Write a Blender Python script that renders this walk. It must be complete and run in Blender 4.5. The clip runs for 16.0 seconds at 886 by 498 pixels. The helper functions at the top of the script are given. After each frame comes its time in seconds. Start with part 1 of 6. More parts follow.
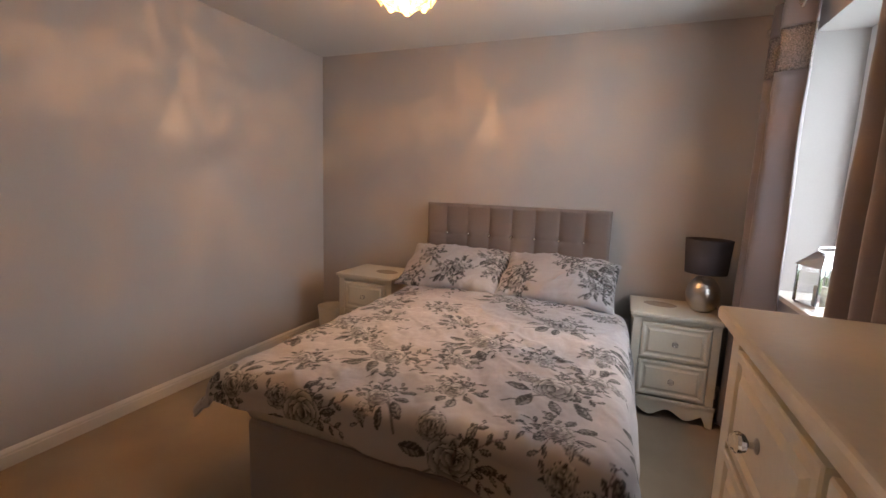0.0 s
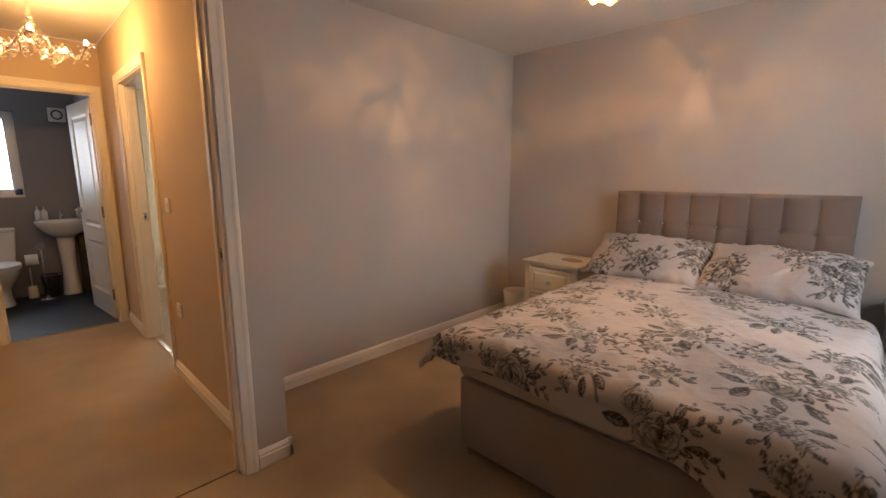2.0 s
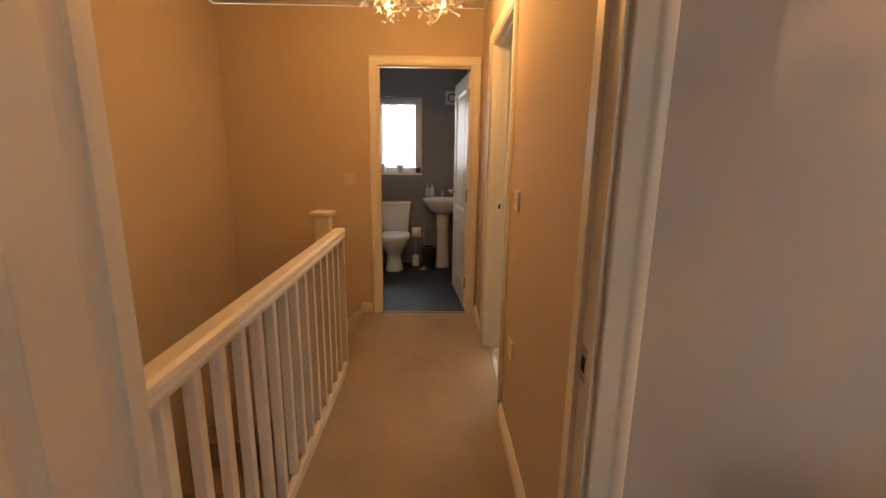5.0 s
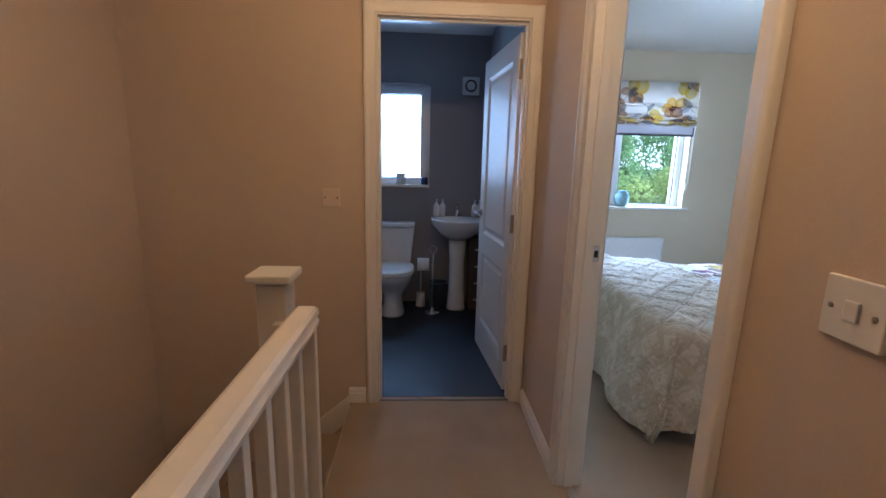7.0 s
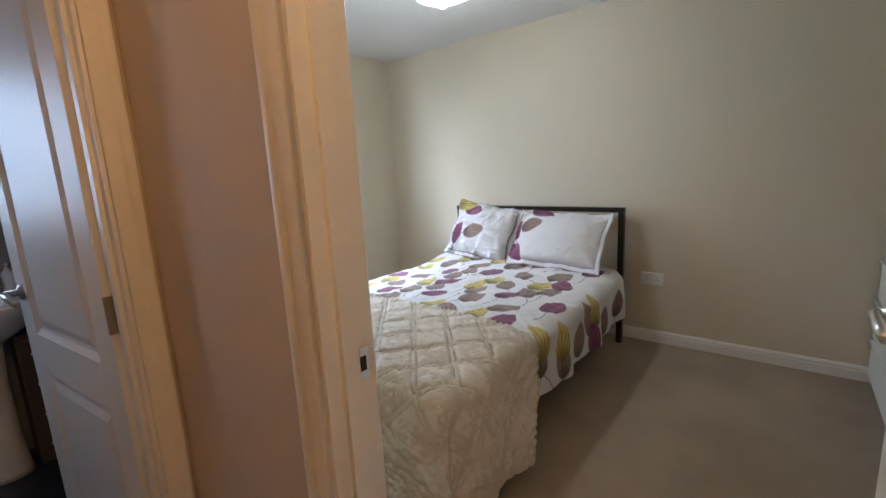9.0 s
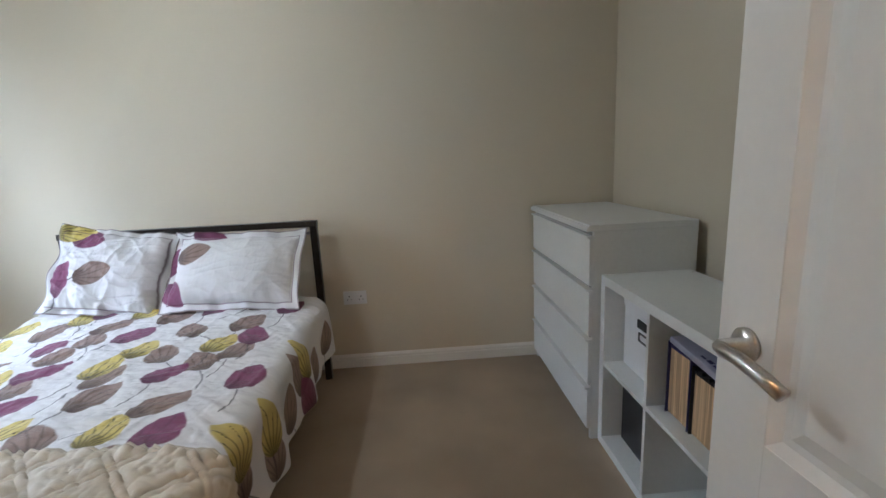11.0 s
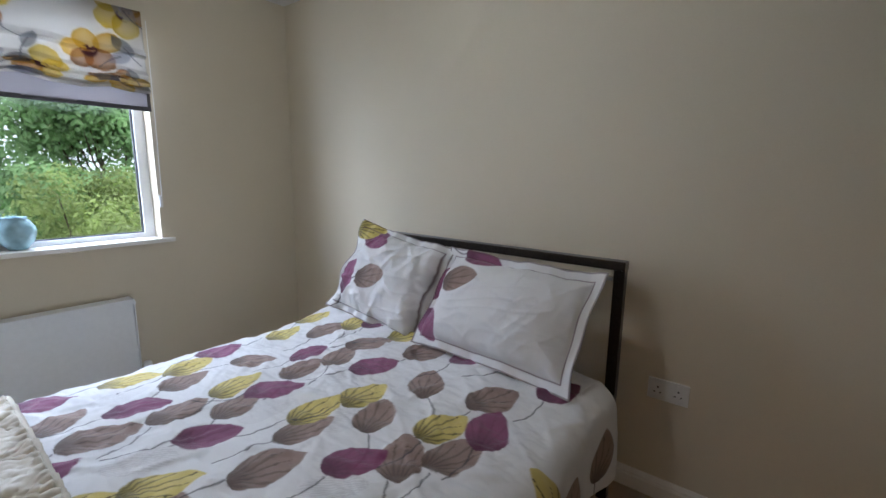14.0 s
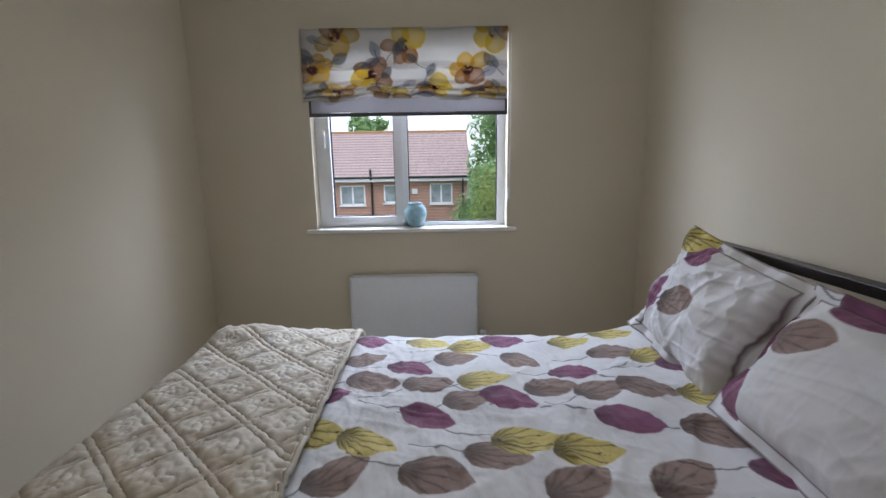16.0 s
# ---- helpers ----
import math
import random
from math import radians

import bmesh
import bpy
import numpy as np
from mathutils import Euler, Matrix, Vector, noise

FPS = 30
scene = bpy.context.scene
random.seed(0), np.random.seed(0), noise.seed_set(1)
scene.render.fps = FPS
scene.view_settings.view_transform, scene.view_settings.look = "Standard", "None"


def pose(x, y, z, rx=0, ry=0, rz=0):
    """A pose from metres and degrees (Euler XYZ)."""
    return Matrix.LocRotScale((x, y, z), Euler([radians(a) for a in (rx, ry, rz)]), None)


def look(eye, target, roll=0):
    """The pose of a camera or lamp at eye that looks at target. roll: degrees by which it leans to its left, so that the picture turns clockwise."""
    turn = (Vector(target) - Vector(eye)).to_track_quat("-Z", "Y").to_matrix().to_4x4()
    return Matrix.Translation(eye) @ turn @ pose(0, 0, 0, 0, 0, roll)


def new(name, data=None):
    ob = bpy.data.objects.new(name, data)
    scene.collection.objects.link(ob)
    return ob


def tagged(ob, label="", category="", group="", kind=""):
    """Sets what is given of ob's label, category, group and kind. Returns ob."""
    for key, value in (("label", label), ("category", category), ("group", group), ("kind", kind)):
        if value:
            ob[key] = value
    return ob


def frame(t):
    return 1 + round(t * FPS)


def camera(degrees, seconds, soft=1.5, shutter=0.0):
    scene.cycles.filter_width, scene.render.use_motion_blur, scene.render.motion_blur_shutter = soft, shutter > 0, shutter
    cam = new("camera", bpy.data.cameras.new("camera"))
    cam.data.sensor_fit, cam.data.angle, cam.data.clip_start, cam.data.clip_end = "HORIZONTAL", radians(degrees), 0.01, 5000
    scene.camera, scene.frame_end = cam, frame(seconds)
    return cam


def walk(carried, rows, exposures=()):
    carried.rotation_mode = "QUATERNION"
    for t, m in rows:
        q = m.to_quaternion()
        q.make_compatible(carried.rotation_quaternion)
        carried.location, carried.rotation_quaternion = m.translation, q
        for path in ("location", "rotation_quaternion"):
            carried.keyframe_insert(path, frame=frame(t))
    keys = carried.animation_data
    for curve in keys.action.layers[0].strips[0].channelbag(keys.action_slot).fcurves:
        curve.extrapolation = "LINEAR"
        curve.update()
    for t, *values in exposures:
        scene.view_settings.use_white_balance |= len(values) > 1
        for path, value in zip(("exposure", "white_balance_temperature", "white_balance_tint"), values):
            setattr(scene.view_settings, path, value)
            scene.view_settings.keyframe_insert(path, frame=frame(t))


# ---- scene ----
cam = camera(91.5, 16.0)
PATH = [
    (0, (1.223, 1.401, 1.341), (0.48, 3.235, 1.051), 2.1),
    (0.5, (1.24, 1.267, 1.348), (0.336, 3.026, 1.049), 1.4),
    (1, (1.247, 1.19, 1.342), (0.167, 2.845, 1.034), 0.8),
    (1.5, (1.264, 1.152, 1.32), (0.044, 2.707, 1.01), 0.4),
    (2, (1.202, 1.182, 1.327), (-0.177, 2.59, 0.989), -0.0),
    (2.5, (1.087, 1.286, 1.335), (-0.46, 2.5, 0.968), -0.4),
    (3, (0.965, 1.401, 1.329), (-0.718, 2.408, 0.936), -0.0),
    (3.5, (0.753, 1.472, 1.321), (-1.023, 2.297, 0.915), 0.7),
    (4, (0.484, 1.508, 1.321), (-1.39, 2.064, 0.898), 0.3),
    (4.5, (0.214, 1.553, 1.331), (-1.73, 1.739, 0.9), 0.0),
    (4.7, (0.115, 1.561, 1.33), (-1.837, 1.629, 0.9), 0.5),
    (6.8, (-1.182, 1.334, 1.325), (-3.138, 1.315, 0.91), 1.3),
    (7, (-1.337, 1.321, 1.327), (-3.294, 1.419, 0.93), 1.4),
    (7.5, (-1.671, 1.321, 1.322), (-3.605, 1.688, 0.964), 0.1),
    (8, (-1.952, 1.354, 1.318), (-3.789, 2.065, 0.97), -0.4),
    (8.5, (-2.186, 1.423, 1.322), (-3.736, 2.638, 0.974), -1.8),
    (9, (-2.346, 1.528, 1.319), (-3.581, 3.058, 0.957), -3.0),
    (9.5, (-2.482, 1.682, 1.312), (-3.411, 3.413, 0.939), -3.0),
    (10, (-2.59, 1.814, 1.297), (-3.156, 3.694, 0.918), -1.9),
    (10.2, (-2.631, 1.863, 1.291), (-3.028, 3.787, 0.914), -2.4),
    (12.3, (-2.632, 2.612, 1.279), (-2.29, 4.544, 0.892), -0.9),
    (12.5, (-2.671, 2.673, 1.286), (-2.427, 4.621, 0.904), -0.9),
    (13, (-2.704, 2.77, 1.294), (-2.946, 4.723, 0.94), -0.6),
    (13.5, (-2.728, 2.885, 1.315), (-3.559, 4.672, 0.976), 0.2),
    (14, (-2.802, 2.995, 1.313), (-4.014, 4.548, 0.965), 0.7),
    (14.5, (-2.879, 3.119, 1.311), (-4.382, 4.388, 0.948), 0.6),
    (15, (-2.935, 3.199, 1.311), (-4.674, 4.11, 0.933), -0.3),
    (15.5, (-2.905, 3.37, 1.312), (-4.824, 3.794, 0.939), 0.8),
    (16, (-2.816, 3.509, 1.317), (-4.78, 3.519, 0.939), -0.9),
]
EXPOSE = [(0.0, 0.42, 6850, 15), (2.0, 0.50, 7350, 15), (4.5, 0.44, 8700, 15), (5.8, 0.18, 6800, 13), (7.0, 0.02, 4700, 10), (8.0, -0.03, 4650, 8), (9.0, 0.06, 5600, 12), (10.0, 0.08, 5350, 11), (12.5, 0.25, 5600, 13), (14.0, -0.58, 5600, 14), (15.0, -0.90, 5550, 15), (16.0, -0.90, 5800, 16)]
walk(cam, [(t, look(eye, target, roll)) for t, eye, target, roll in PATH], EXPOSE)

# ---- world, lights ----
world = bpy.data.worlds.new("world")
scene.world = world
world.use_nodes = True
wn = world.node_tree.nodes
sky = wn.new("ShaderNodeTexSky")
sky.sky_type = "NISHITA"
sky.sun_disc = False
sky.sun_elevation = radians(53)
sky.sun_rotation = radians(55)
sky.air_density, sky.dust_density, sky.ozone_density = 1.0, 6.0, 1.0
whiten = wn.new("ShaderNodeMixRGB")
whiten.inputs[0].default_value = 0.6
whiten.inputs[2].default_value = (29.0, 30.0, 31.0, 1)
world.node_tree.links.new(sky.outputs[0], whiten.inputs[1])
world.node_tree.links.new(whiten.outputs[0], wn["Background"].inputs[0])
wn["Background"].inputs[1].default_value = 0.15


def lamp_sun():
    d = bpy.data.lights.new("sun", "SUN")
    d.energy, d.angle, d.color = 1.5, radians(20), (1, 0.96, 0.9)
    new("sun", d).matrix_world = look((0, 0, 0), (-0.5, -0.35, -0.8))


def point_lamp(name, place, watts, colour, radius):
    d = bpy.data.lights.new(name, "POINT")
    d.energy, d.color, d.shadow_soft_size = watts, colour, radius
    new(name, d).location = place


def window_lamp(name, place, target, w, h, watts, colour):
    d = bpy.data.lights.new(name, "AREA")
    d.shape, d.size, d.size_y, d.energy, d.color = "RECTANGLE", w, h, watts, colour
    new(name, d).matrix_world = look(place, target)


lamp_sun()
DAY = (0.80, 0.90, 1.0)
window_lamp("window_light_bedroom", (2.34, 3.37, 1.56), (0, 3.37, 1.4), 1.4, 1.2, 20, (0.68, 0.85, 1.0))
window_lamp("window_light_guest", (-6.55, 3.32, 2.32), (-5.2, 3.32, 1.3), 2.2, 0.8, 230, DAY)
window_lamp("window_light_guest_side", (-6.70, 1.72, 1.50), (-4.2, 3.7, 1.15), 1.2, 1.5, 95, DAY)
window_lamp("window_light_bath", (-5.50, 1.16, 1.55), (-3, 1.16, 1.2), 0.42, 0.8, 7, (0.66, 0.83, 1.0))
WARM = (1.0, 0.53, 0.19)
point_lamp("pendant_light", (0.24, 3.27, 2.215), 32, (1.0, 0.56, 0.25), 0.004)
for ang in range(0, 360, 72):
    point_lamp("chandelier_light", (-2.33 + 0.25 * math.cos(radians(ang)), 1.42 + 0.25 * math.sin(radians(ang)), 2.10), 5.7, WARM, 0.018)
point_lamp("guest_light", (-3.87, 3.52, 2.14), 19, (0.97, 1.0, 0.93), 0.04)


# ---- materials ----
def srgb(r, g, b):
    return tuple(((v / 255) / 12.92 if v < 10 else ((v / 255 + 0.055) / 1.055) ** 2.4) for v in (r, g, b)) + (1,)


def mat(name, colour, rough=0.6, metal=0.0, grain=40.0, spread=0.06, bump=0.0, big=0.0, bump_scale=None, alpha_attr=None, sheen=0.0, coat=0.0, detail=6):
    """A surface with colour varied at two scales and a fine relief, in metres."""
    m = bpy.data.materials.new(name)
    m.use_nodes = True
    n, l = m.node_tree.nodes, m.node_tree.links
    b = n["Principled BSDF"]
    tc = n.new("ShaderNodeNewGeometry")
    t1 = n.new("ShaderNodeTexNoise")
    t1.inputs["Scale"].default_value, t1.inputs["Detail"].default_value = grain, detail
    t2 = n.new("ShaderNodeTexNoise")
    t2.inputs["Scale"].default_value, t2.inputs["Detail"].default_value = 2.3, 3
    l.new(tc.outputs["Position"], t1.inputs["Vector"])
    l.new(tc.outputs["Position"], t2.inputs["Vector"])
    add = n.new("ShaderNodeMath")
    add.operation = "MULTIPLY_ADD"
    add.inputs[1].default_value = big
    l.new(t2.outputs["Fac"], add.inputs[0])
    l.new(t1.outputs["Fac"], add.inputs[2])
    ramp = n.new("ShaderNodeMapRange")
    ramp.inputs["From Min"].default_value, ramp.inputs["From Max"].default_value = 0.3 + 0.3 * big, 0.7 + 0.7 * big
    ramp.inputs["To Min"].default_value, ramp.inputs["To Max"].default_value = 1 - spread, 1 + spread
    l.new(add.outputs[0], ramp.inputs["Value"])
    mul = n.new("ShaderNodeVectorMath")
    mul.operation = "SCALE"
    l.new(ramp.outputs["Result"], mul.inputs["Scale"])
    if alpha_attr:
        at = n.new("ShaderNodeAttribute")
        at.attribute_name = alpha_attr
        l.new(at.outputs["Color"], mul.inputs[0])
    else:
        mul.inputs[0].default_value = colour[:3]
    l.new(mul.outputs["Vector"], b.inputs["Base Color"])
    b.inputs["Roughness"].default_value, b.inputs["Metallic"].default_value = rough, metal
    b.inputs["Sheen Weight"].default_value = sheen
    b.inputs["Coat Weight"].default_value = coat
    if bump:
        t3 = n.new("ShaderNodeTexNoise")
        t3.inputs["Scale"].default_value, t3.inputs["Detail"].default_value = bump_scale or grain, 4
        l.new(tc.outputs["Position"], t3.inputs["Vector"])
        bp = n.new("ShaderNodeBump")
        bp.inputs["Strength"].default_value, bp.inputs["Distance"].default_value = 1.0, bump
        l.new(t3.outputs["Fac"], bp.inputs["Height"])
        l.new(bp.outputs["Normal"], b.inputs["Normal"])
    return m


def glow(name, colour, strength):
    m = bpy.data.materials.new(name)
    m.use_nodes = True
    b = m.node_tree.nodes["Principled BSDF"]
    b.inputs["Base Color"].default_value = colour
    b.inputs["Emission Color"].default_value, b.inputs["Emission Strength"].default_value = colour, strength
    return m


def glass(name, colour=(1, 1, 1, 1), rough=0.0):
    m = bpy.data.materials.new(name)
    m.use_nodes = True
    b = m.node_tree.nodes["Principled BSDF"]
    b.inputs["Base Color"].default_value, b.inputs["Roughness"].default_value = colour, rough
    b.inputs["Transmission Weight"].default_value, b.inputs["IOR"].default_value = 1.0, 1.45
    return m


GREY_WALL = mat("grey_wall_paint", (0.50, 0.465, 0.445), 0.85, grain=180, spread=0.025, bump=0.0004, big=0.6)
HALL_WALL = mat("hall_wall_paint", (0.56, 0.46, 0.36), 0.8, grain=180, spread=0.025, bump=0.0004, big=0.6)
CREAM_WALL = mat("cream_wall_paint", (0.63, 0.555, 0.425), 0.85, grain=180, spread=0.025, bump=0.0004, big=0.6)
BATH_WALL = mat("bath_wall_paint", (0.26, 0.25, 0.26), 0.75, grain=180, spread=0.03, bump=0.0004, big=0.6)
CEIL = mat("ceiling_paint", (0.74, 0.73, 0.71), 0.9, grain=120, spread=0.03, bump=0.0006, big=0.6)
GLOSS = mat("white_gloss_paint", (0.78, 0.75, 0.70), 0.40, grain=60, spread=0.02, bump=0.0003, bump_scale=30, big=0.5)
CARPET = mat("beige_carpet", (0.40, 0.315, 0.225), 0.98, grain=520, spread=0.28, bump=0.004, bump_scale=420, big=0.9, sheen=0.1)
LINO = mat("dark_lino", (0.012, 0.018, 0.032), 0.5, grain=90, spread=0.3, bump=0.0003, big=0.8)
PVC = mat("white_pvc", (0.80, 0.81, 0.82), 0.3, grain=40, spread=0.02)
CERAMIC = mat("white_ceramic", (0.78, 0.78, 0.77), 0.12, grain=30, spread=0.02)
LACQUER = mat("white_lacquer", (0.76, 0.76, 0.74), 0.38, grain=60, spread=0.02, bump=0.0002, bump_scale=25)
IVORY = mat("ivory_painted_wood", (0.74, 0.70, 0.60), 0.38, grain=70, spread=0.035, bump=0.0004, bump_scale=40, big=0.6)
PLASTIC = mat("white_plastic", (0.75, 0.74, 0.72), 0.35, grain=50, spread=0.02)
CHROME = mat("chrome", (0.75, 0.75, 0.76), 0.12, metal=1.0, grain=60, spread=0.03)
NICKEL = mat("brushed_nickel", (0.56, 0.53, 0.50), 0.28, metal=1.0, grain=300, spread=0.1, bump=0.0002)
BRASS = mat("dull_brass", (0.42, 0.33, 0.22), 0.35, metal=1.0, grain=120, spread=0.08)
DARK = mat("dark_gap", (0.02, 0.02, 0.02), 0.7, grain=60, spread=0.1)
BLACK = mat("black_plastic", (0.02, 0.02, 0.022), 0.4, grain=60, spread=0.1)
CLEAR = glass("clear_glass")
FROST = mat("frosted_glass", (0.9, 0.92, 0.95), 0.35, grain=80, spread=0.03)
FROST.node_tree.nodes["Principled BSDF"].inputs["Transmission Weight"].default_value = 0.9


# ---- geometry helpers ----
def mesh_of(bm, name):
    bmesh.ops.recalc_face_normals(bm, faces=bm.faces)
    me = bpy.data.meshes.new(name)
    bm.to_mesh(me)
    bm.free()
    return me


def smooth(me, on=True):
    me.polygons.foreach_set("use_smooth", [on] * len(me.polygons))


def part(name, bm, material, parent=None, label="", soft=False):
    """Links a bmesh as one mesh object under a thing or a part."""
    me = mesh_of(bm, name)
    me.materials.append(material)
    if soft:
        smooth(me)
    ob = new(name, me)
    if parent:
        ob.parent = parent
    if label:
        ob["label"] = label
    return ob


def thing(name, label, category, place=(0, 0, 0), turn=0.0, group="", kind=""):
    ob = new(name)
    ob.empty_display_size = 0.1
    ob.matrix_basis = pose(*place, 0, 0, turn)
    return tagged(ob, label, category, group, kind)


def box(x0, x1, y0, y1, z0, z1, bevel=0.0, segs=2, bm=None):
    own = bm is None
    bm = bm or bmesh.new()
    made = bmesh.ops.create_cube(bm, size=1)["verts"]
    for v in made:
        v.co = Vector(((x0 + x1) / 2 + v.co.x * (x1 - x0), (y0 + y1) / 2 + v.co.y * (y1 - y0), (z0 + z1) / 2 + v.co.z * (z1 - z0)))
    if bevel:
        edges = list({e for v in made for e in v.link_edges})
        bmesh.ops.bevel(bm, geom=edges, offset=bevel, segments=segs, profile=0.6, affect="EDGES")
    return bm


def lathe(profile, steps=32, place=(0, 0, 0), bm=None):
    """A turned body from (radius, height) pairs."""
    bm = bm or bmesh.new()
    rings = []
    for r, z in profile:
        rings.append([bm.verts.new((place[0] + r * math.cos(2 * math.pi * k / steps), place[1] + r * math.sin(2 * math.pi * k / steps), place[2] + z)) for k in range(steps)])
    for a, b in zip(rings, rings[1:]):
        for k in range(steps):
            bm.faces.new((a[k], a[(k + 1) % steps], b[(k + 1) % steps], b[k]))
    bm.faces.new(rings[0][::-1])
    bm.faces.new(rings[-1])
    return bm


def tube(points, radius, steps=10, bm=None, taper=None):
    """A round bar along a line of points."""
    bm = bm or bmesh.new()
    pts = [Vector(p) for p in points]
    rings = []
    side = None
    for i, p in enumerate(pts):
        way = (pts[min(i + 1, len(pts) - 1)] - pts[max(i - 1, 0)]).normalized()
        if side is None:
            side = way.orthogonal().normalized()
        side = (side - way * side.dot(way)).normalized()
        up = way.cross(side)
        r = radius if taper is None else radius + (taper - radius) * i / (len(pts) - 1)
        rings.append([bm.verts.new(p + r * (math.cos(2 * math.pi * k / steps) * side + math.sin(2 * math.pi * k / steps) * up)) for k in range(steps)])
    for a, b in zip(rings, rings[1:]):
        for k in range(steps):
            bm.faces.new((a[k], a[(k + 1) % steps], b[(k + 1) % steps], b[k]))
    bm.faces.new(rings[0][::-1])
    bm.faces.new(rings[-1])
    return bm


def extrude_profile(profile, a, b, out):
    """A moulding: a profile of (out, up) pairs carried from a to b on the floor plan, standing out along the unit vector out."""
    bm = bmesh.new()
    a, b, out = Vector(a), Vector(b), Vector((*out, 0))
    rows = [[bm.verts.new(Vector((p.x, p.y, p.z)) + out * o + Vector((0, 0, u))) for o, u in profile] for p in (a, b)]
    k = len(profile)
    for i in range(k):
        bm.faces.new((rows[0][i], rows[0][(i + 1) % k], rows[1][(i + 1) % k], rows[1][i]))
    bm.faces.new(rows[0][::-1])
    bm.faces.new(rows[1])
    return bm


SKIRT = [(0, 0), (0.016, 0), (0.016, 0.056), (0.0115, 0.059), (0.0115, 0.063), (0.014, 0.065), (0.0135, 0.072), (0.007, 0.082), (0.004, 0.087), (0, 0.087)]


def skirting(a, b, out, z=0.0):
    ob = part("baseboard", extrude_profile(SKIRT, (*a, z), (*b, z), out), GLOSS)
    return tagged(ob, "white gloss painted moulded skirting board", "baseboard", kind="structure")


def wall(name, boxes, material, label):
    """A wall from butted blocks, with its openings left free."""
    bm = bmesh.new()
    for b in boxes:
        box(*b, bm=bm)
    ob = part(name, bm, material)
    return tagged(ob, label, "wall", kind="structure")


H = 2.40


# ---- structure ----
def slab(name, x0, x1, y0, y1, z0, z1, material, label, cat):
    return tagged(part(name, box(x0, x1, y0, y1, z0, z1), material), label, cat, kind="structure")


slab("floor_bedroom", -0.70, 2.02, 0.45, 4.62, -0.12, 0.0, CARPET, "beige cut-pile carpet on bedroom floor", "floor")
slab("floor_landing_end", -1.30, -0.70, 0.94, 1.90, -0.12, -0.0005, CARPET, "beige cut-pile carpet at the landing end", "floor")
slab("floor_landing", -3.60, -1.30, 0.94, 1.95, -0.12, -0.0005, CARPET, "beige cut-pile carpet on the landing", "floor")
slab("floor_guest_room", -5.59, -1.40, 1.95, 4.80, -0.12, 0.0, CARPET, "beige cut-pile carpet on guest room floor", "floor")
slab("floor_bathroom", -5.33, -3.60, 0.2, 1.90, -0.12, 0.001, LINO, "dark blue-grey vinyl floor", "floor")
slab("floor_bedroom_alcove", -1.30, -0.70, 1.955, 4.62, -0.12, -0.0003, CARPET, "beige cut-pile carpet on bedroom floor", "floor")
slab("ceiling_bedroom", -1.30, 2.02, 0.45, 4.62, H, H + 0.1, CEIL, "white painted ceiling", "ceiling")
slab("ceiling_landing", -3.555, -0.70, -0.10, 1.90, H + 0.001, H + 0.1, CEIL, "white painted landing ceiling", "ceiling")
slab("ceiling_guest_room", -5.59, -1.40, 2.00, 4.80, H, H + 0.1, CEIL, "white painted ceiling", "ceiling")
slab("ceiling_bathroom", -5.33, -3.655, 0.2, 1.90, H, H + 0.1, CEIL, "white painted bathroom ceiling", "ceiling")

# Bedroom walls (grey); each room has its own skin of wall, 50 mm deep.
Z0 = -0.1
W1 = "pale grey painted plaster wall"
wall("wall_bedroom_west", [(-1.35, -1.265, 2.01, 4.72, Z0, H)], GREY_WALL, W1)
wall("wall_bedroom_north", [(-1.30, 2.30, 4.62, 4.72, Z0, H)], GREY_WALL, W1)
WB = (2.62, 4.12, 0.84, 2.14)
wall("wall_bedroom_east", [(2.02, 2.30, 0.35, WB[0], Z0, H), (2.02, 2.30, WB[1], 4.62, Z0, H), (2.02, 2.30, WB[0], WB[1], Z0, WB[2]), (2.02, 2.30, WB[0], WB[1], WB[3], H)], GREY_WALL, W1)
wall("wall_bedroom_south", [(-0.65, 2.02, 0.35, 0.45, Z0, H)], GREY_WALL, W1)
wall("wall_bedroom_return", [(-1.30, -0.70, 1.955, 2.01, Z0, H), (-0.70, -0.65, 1.80, 2.01, Z0, H), (-0.70, -0.65, 0.45, 1.03, Z0, H), (-0.70, -0.65, 1.03, 1.80, 2.0, H)], GREY_WALL, W1)
# Landing walls
W2 = "warm beige painted plaster landing wall"
wall("wall_landing_east", [(-0.75, -0.70, 1.80, 1.90, Z0, H), (-0.75, -0.70, -0.10, 1.03, -2.6, H), (-0.75, -0.70, 1.03, 1.80, 2.0, H)], HALL_WALL, W2)
GD = (-2.90, -2.11)
wall("wall_landing_north", [(-3.555, GD[0], 1.90, 1.95, Z0, H), (GD[1], -0.70, 1.90, 1.955, Z0, H), (GD[0], GD[1], 1.90, 1.95, 2.0, H)], HALL_WALL, W2)
BD = (1.092, 1.827)
wall("wall_landing_west", [(-3.605, -3.555, -0.10, BD[0], -2.6, H), (-3.605, -3.555, BD[1], 1.95, Z0, H), (-3.605, -3.555, BD[0], BD[1], 2.0, H)], HALL_WALL, W2)
wall("wall_landing_south", [(-3.605, -0.70, -0.20, -0.10, -2.6, H)], HALL_WALL, W2)
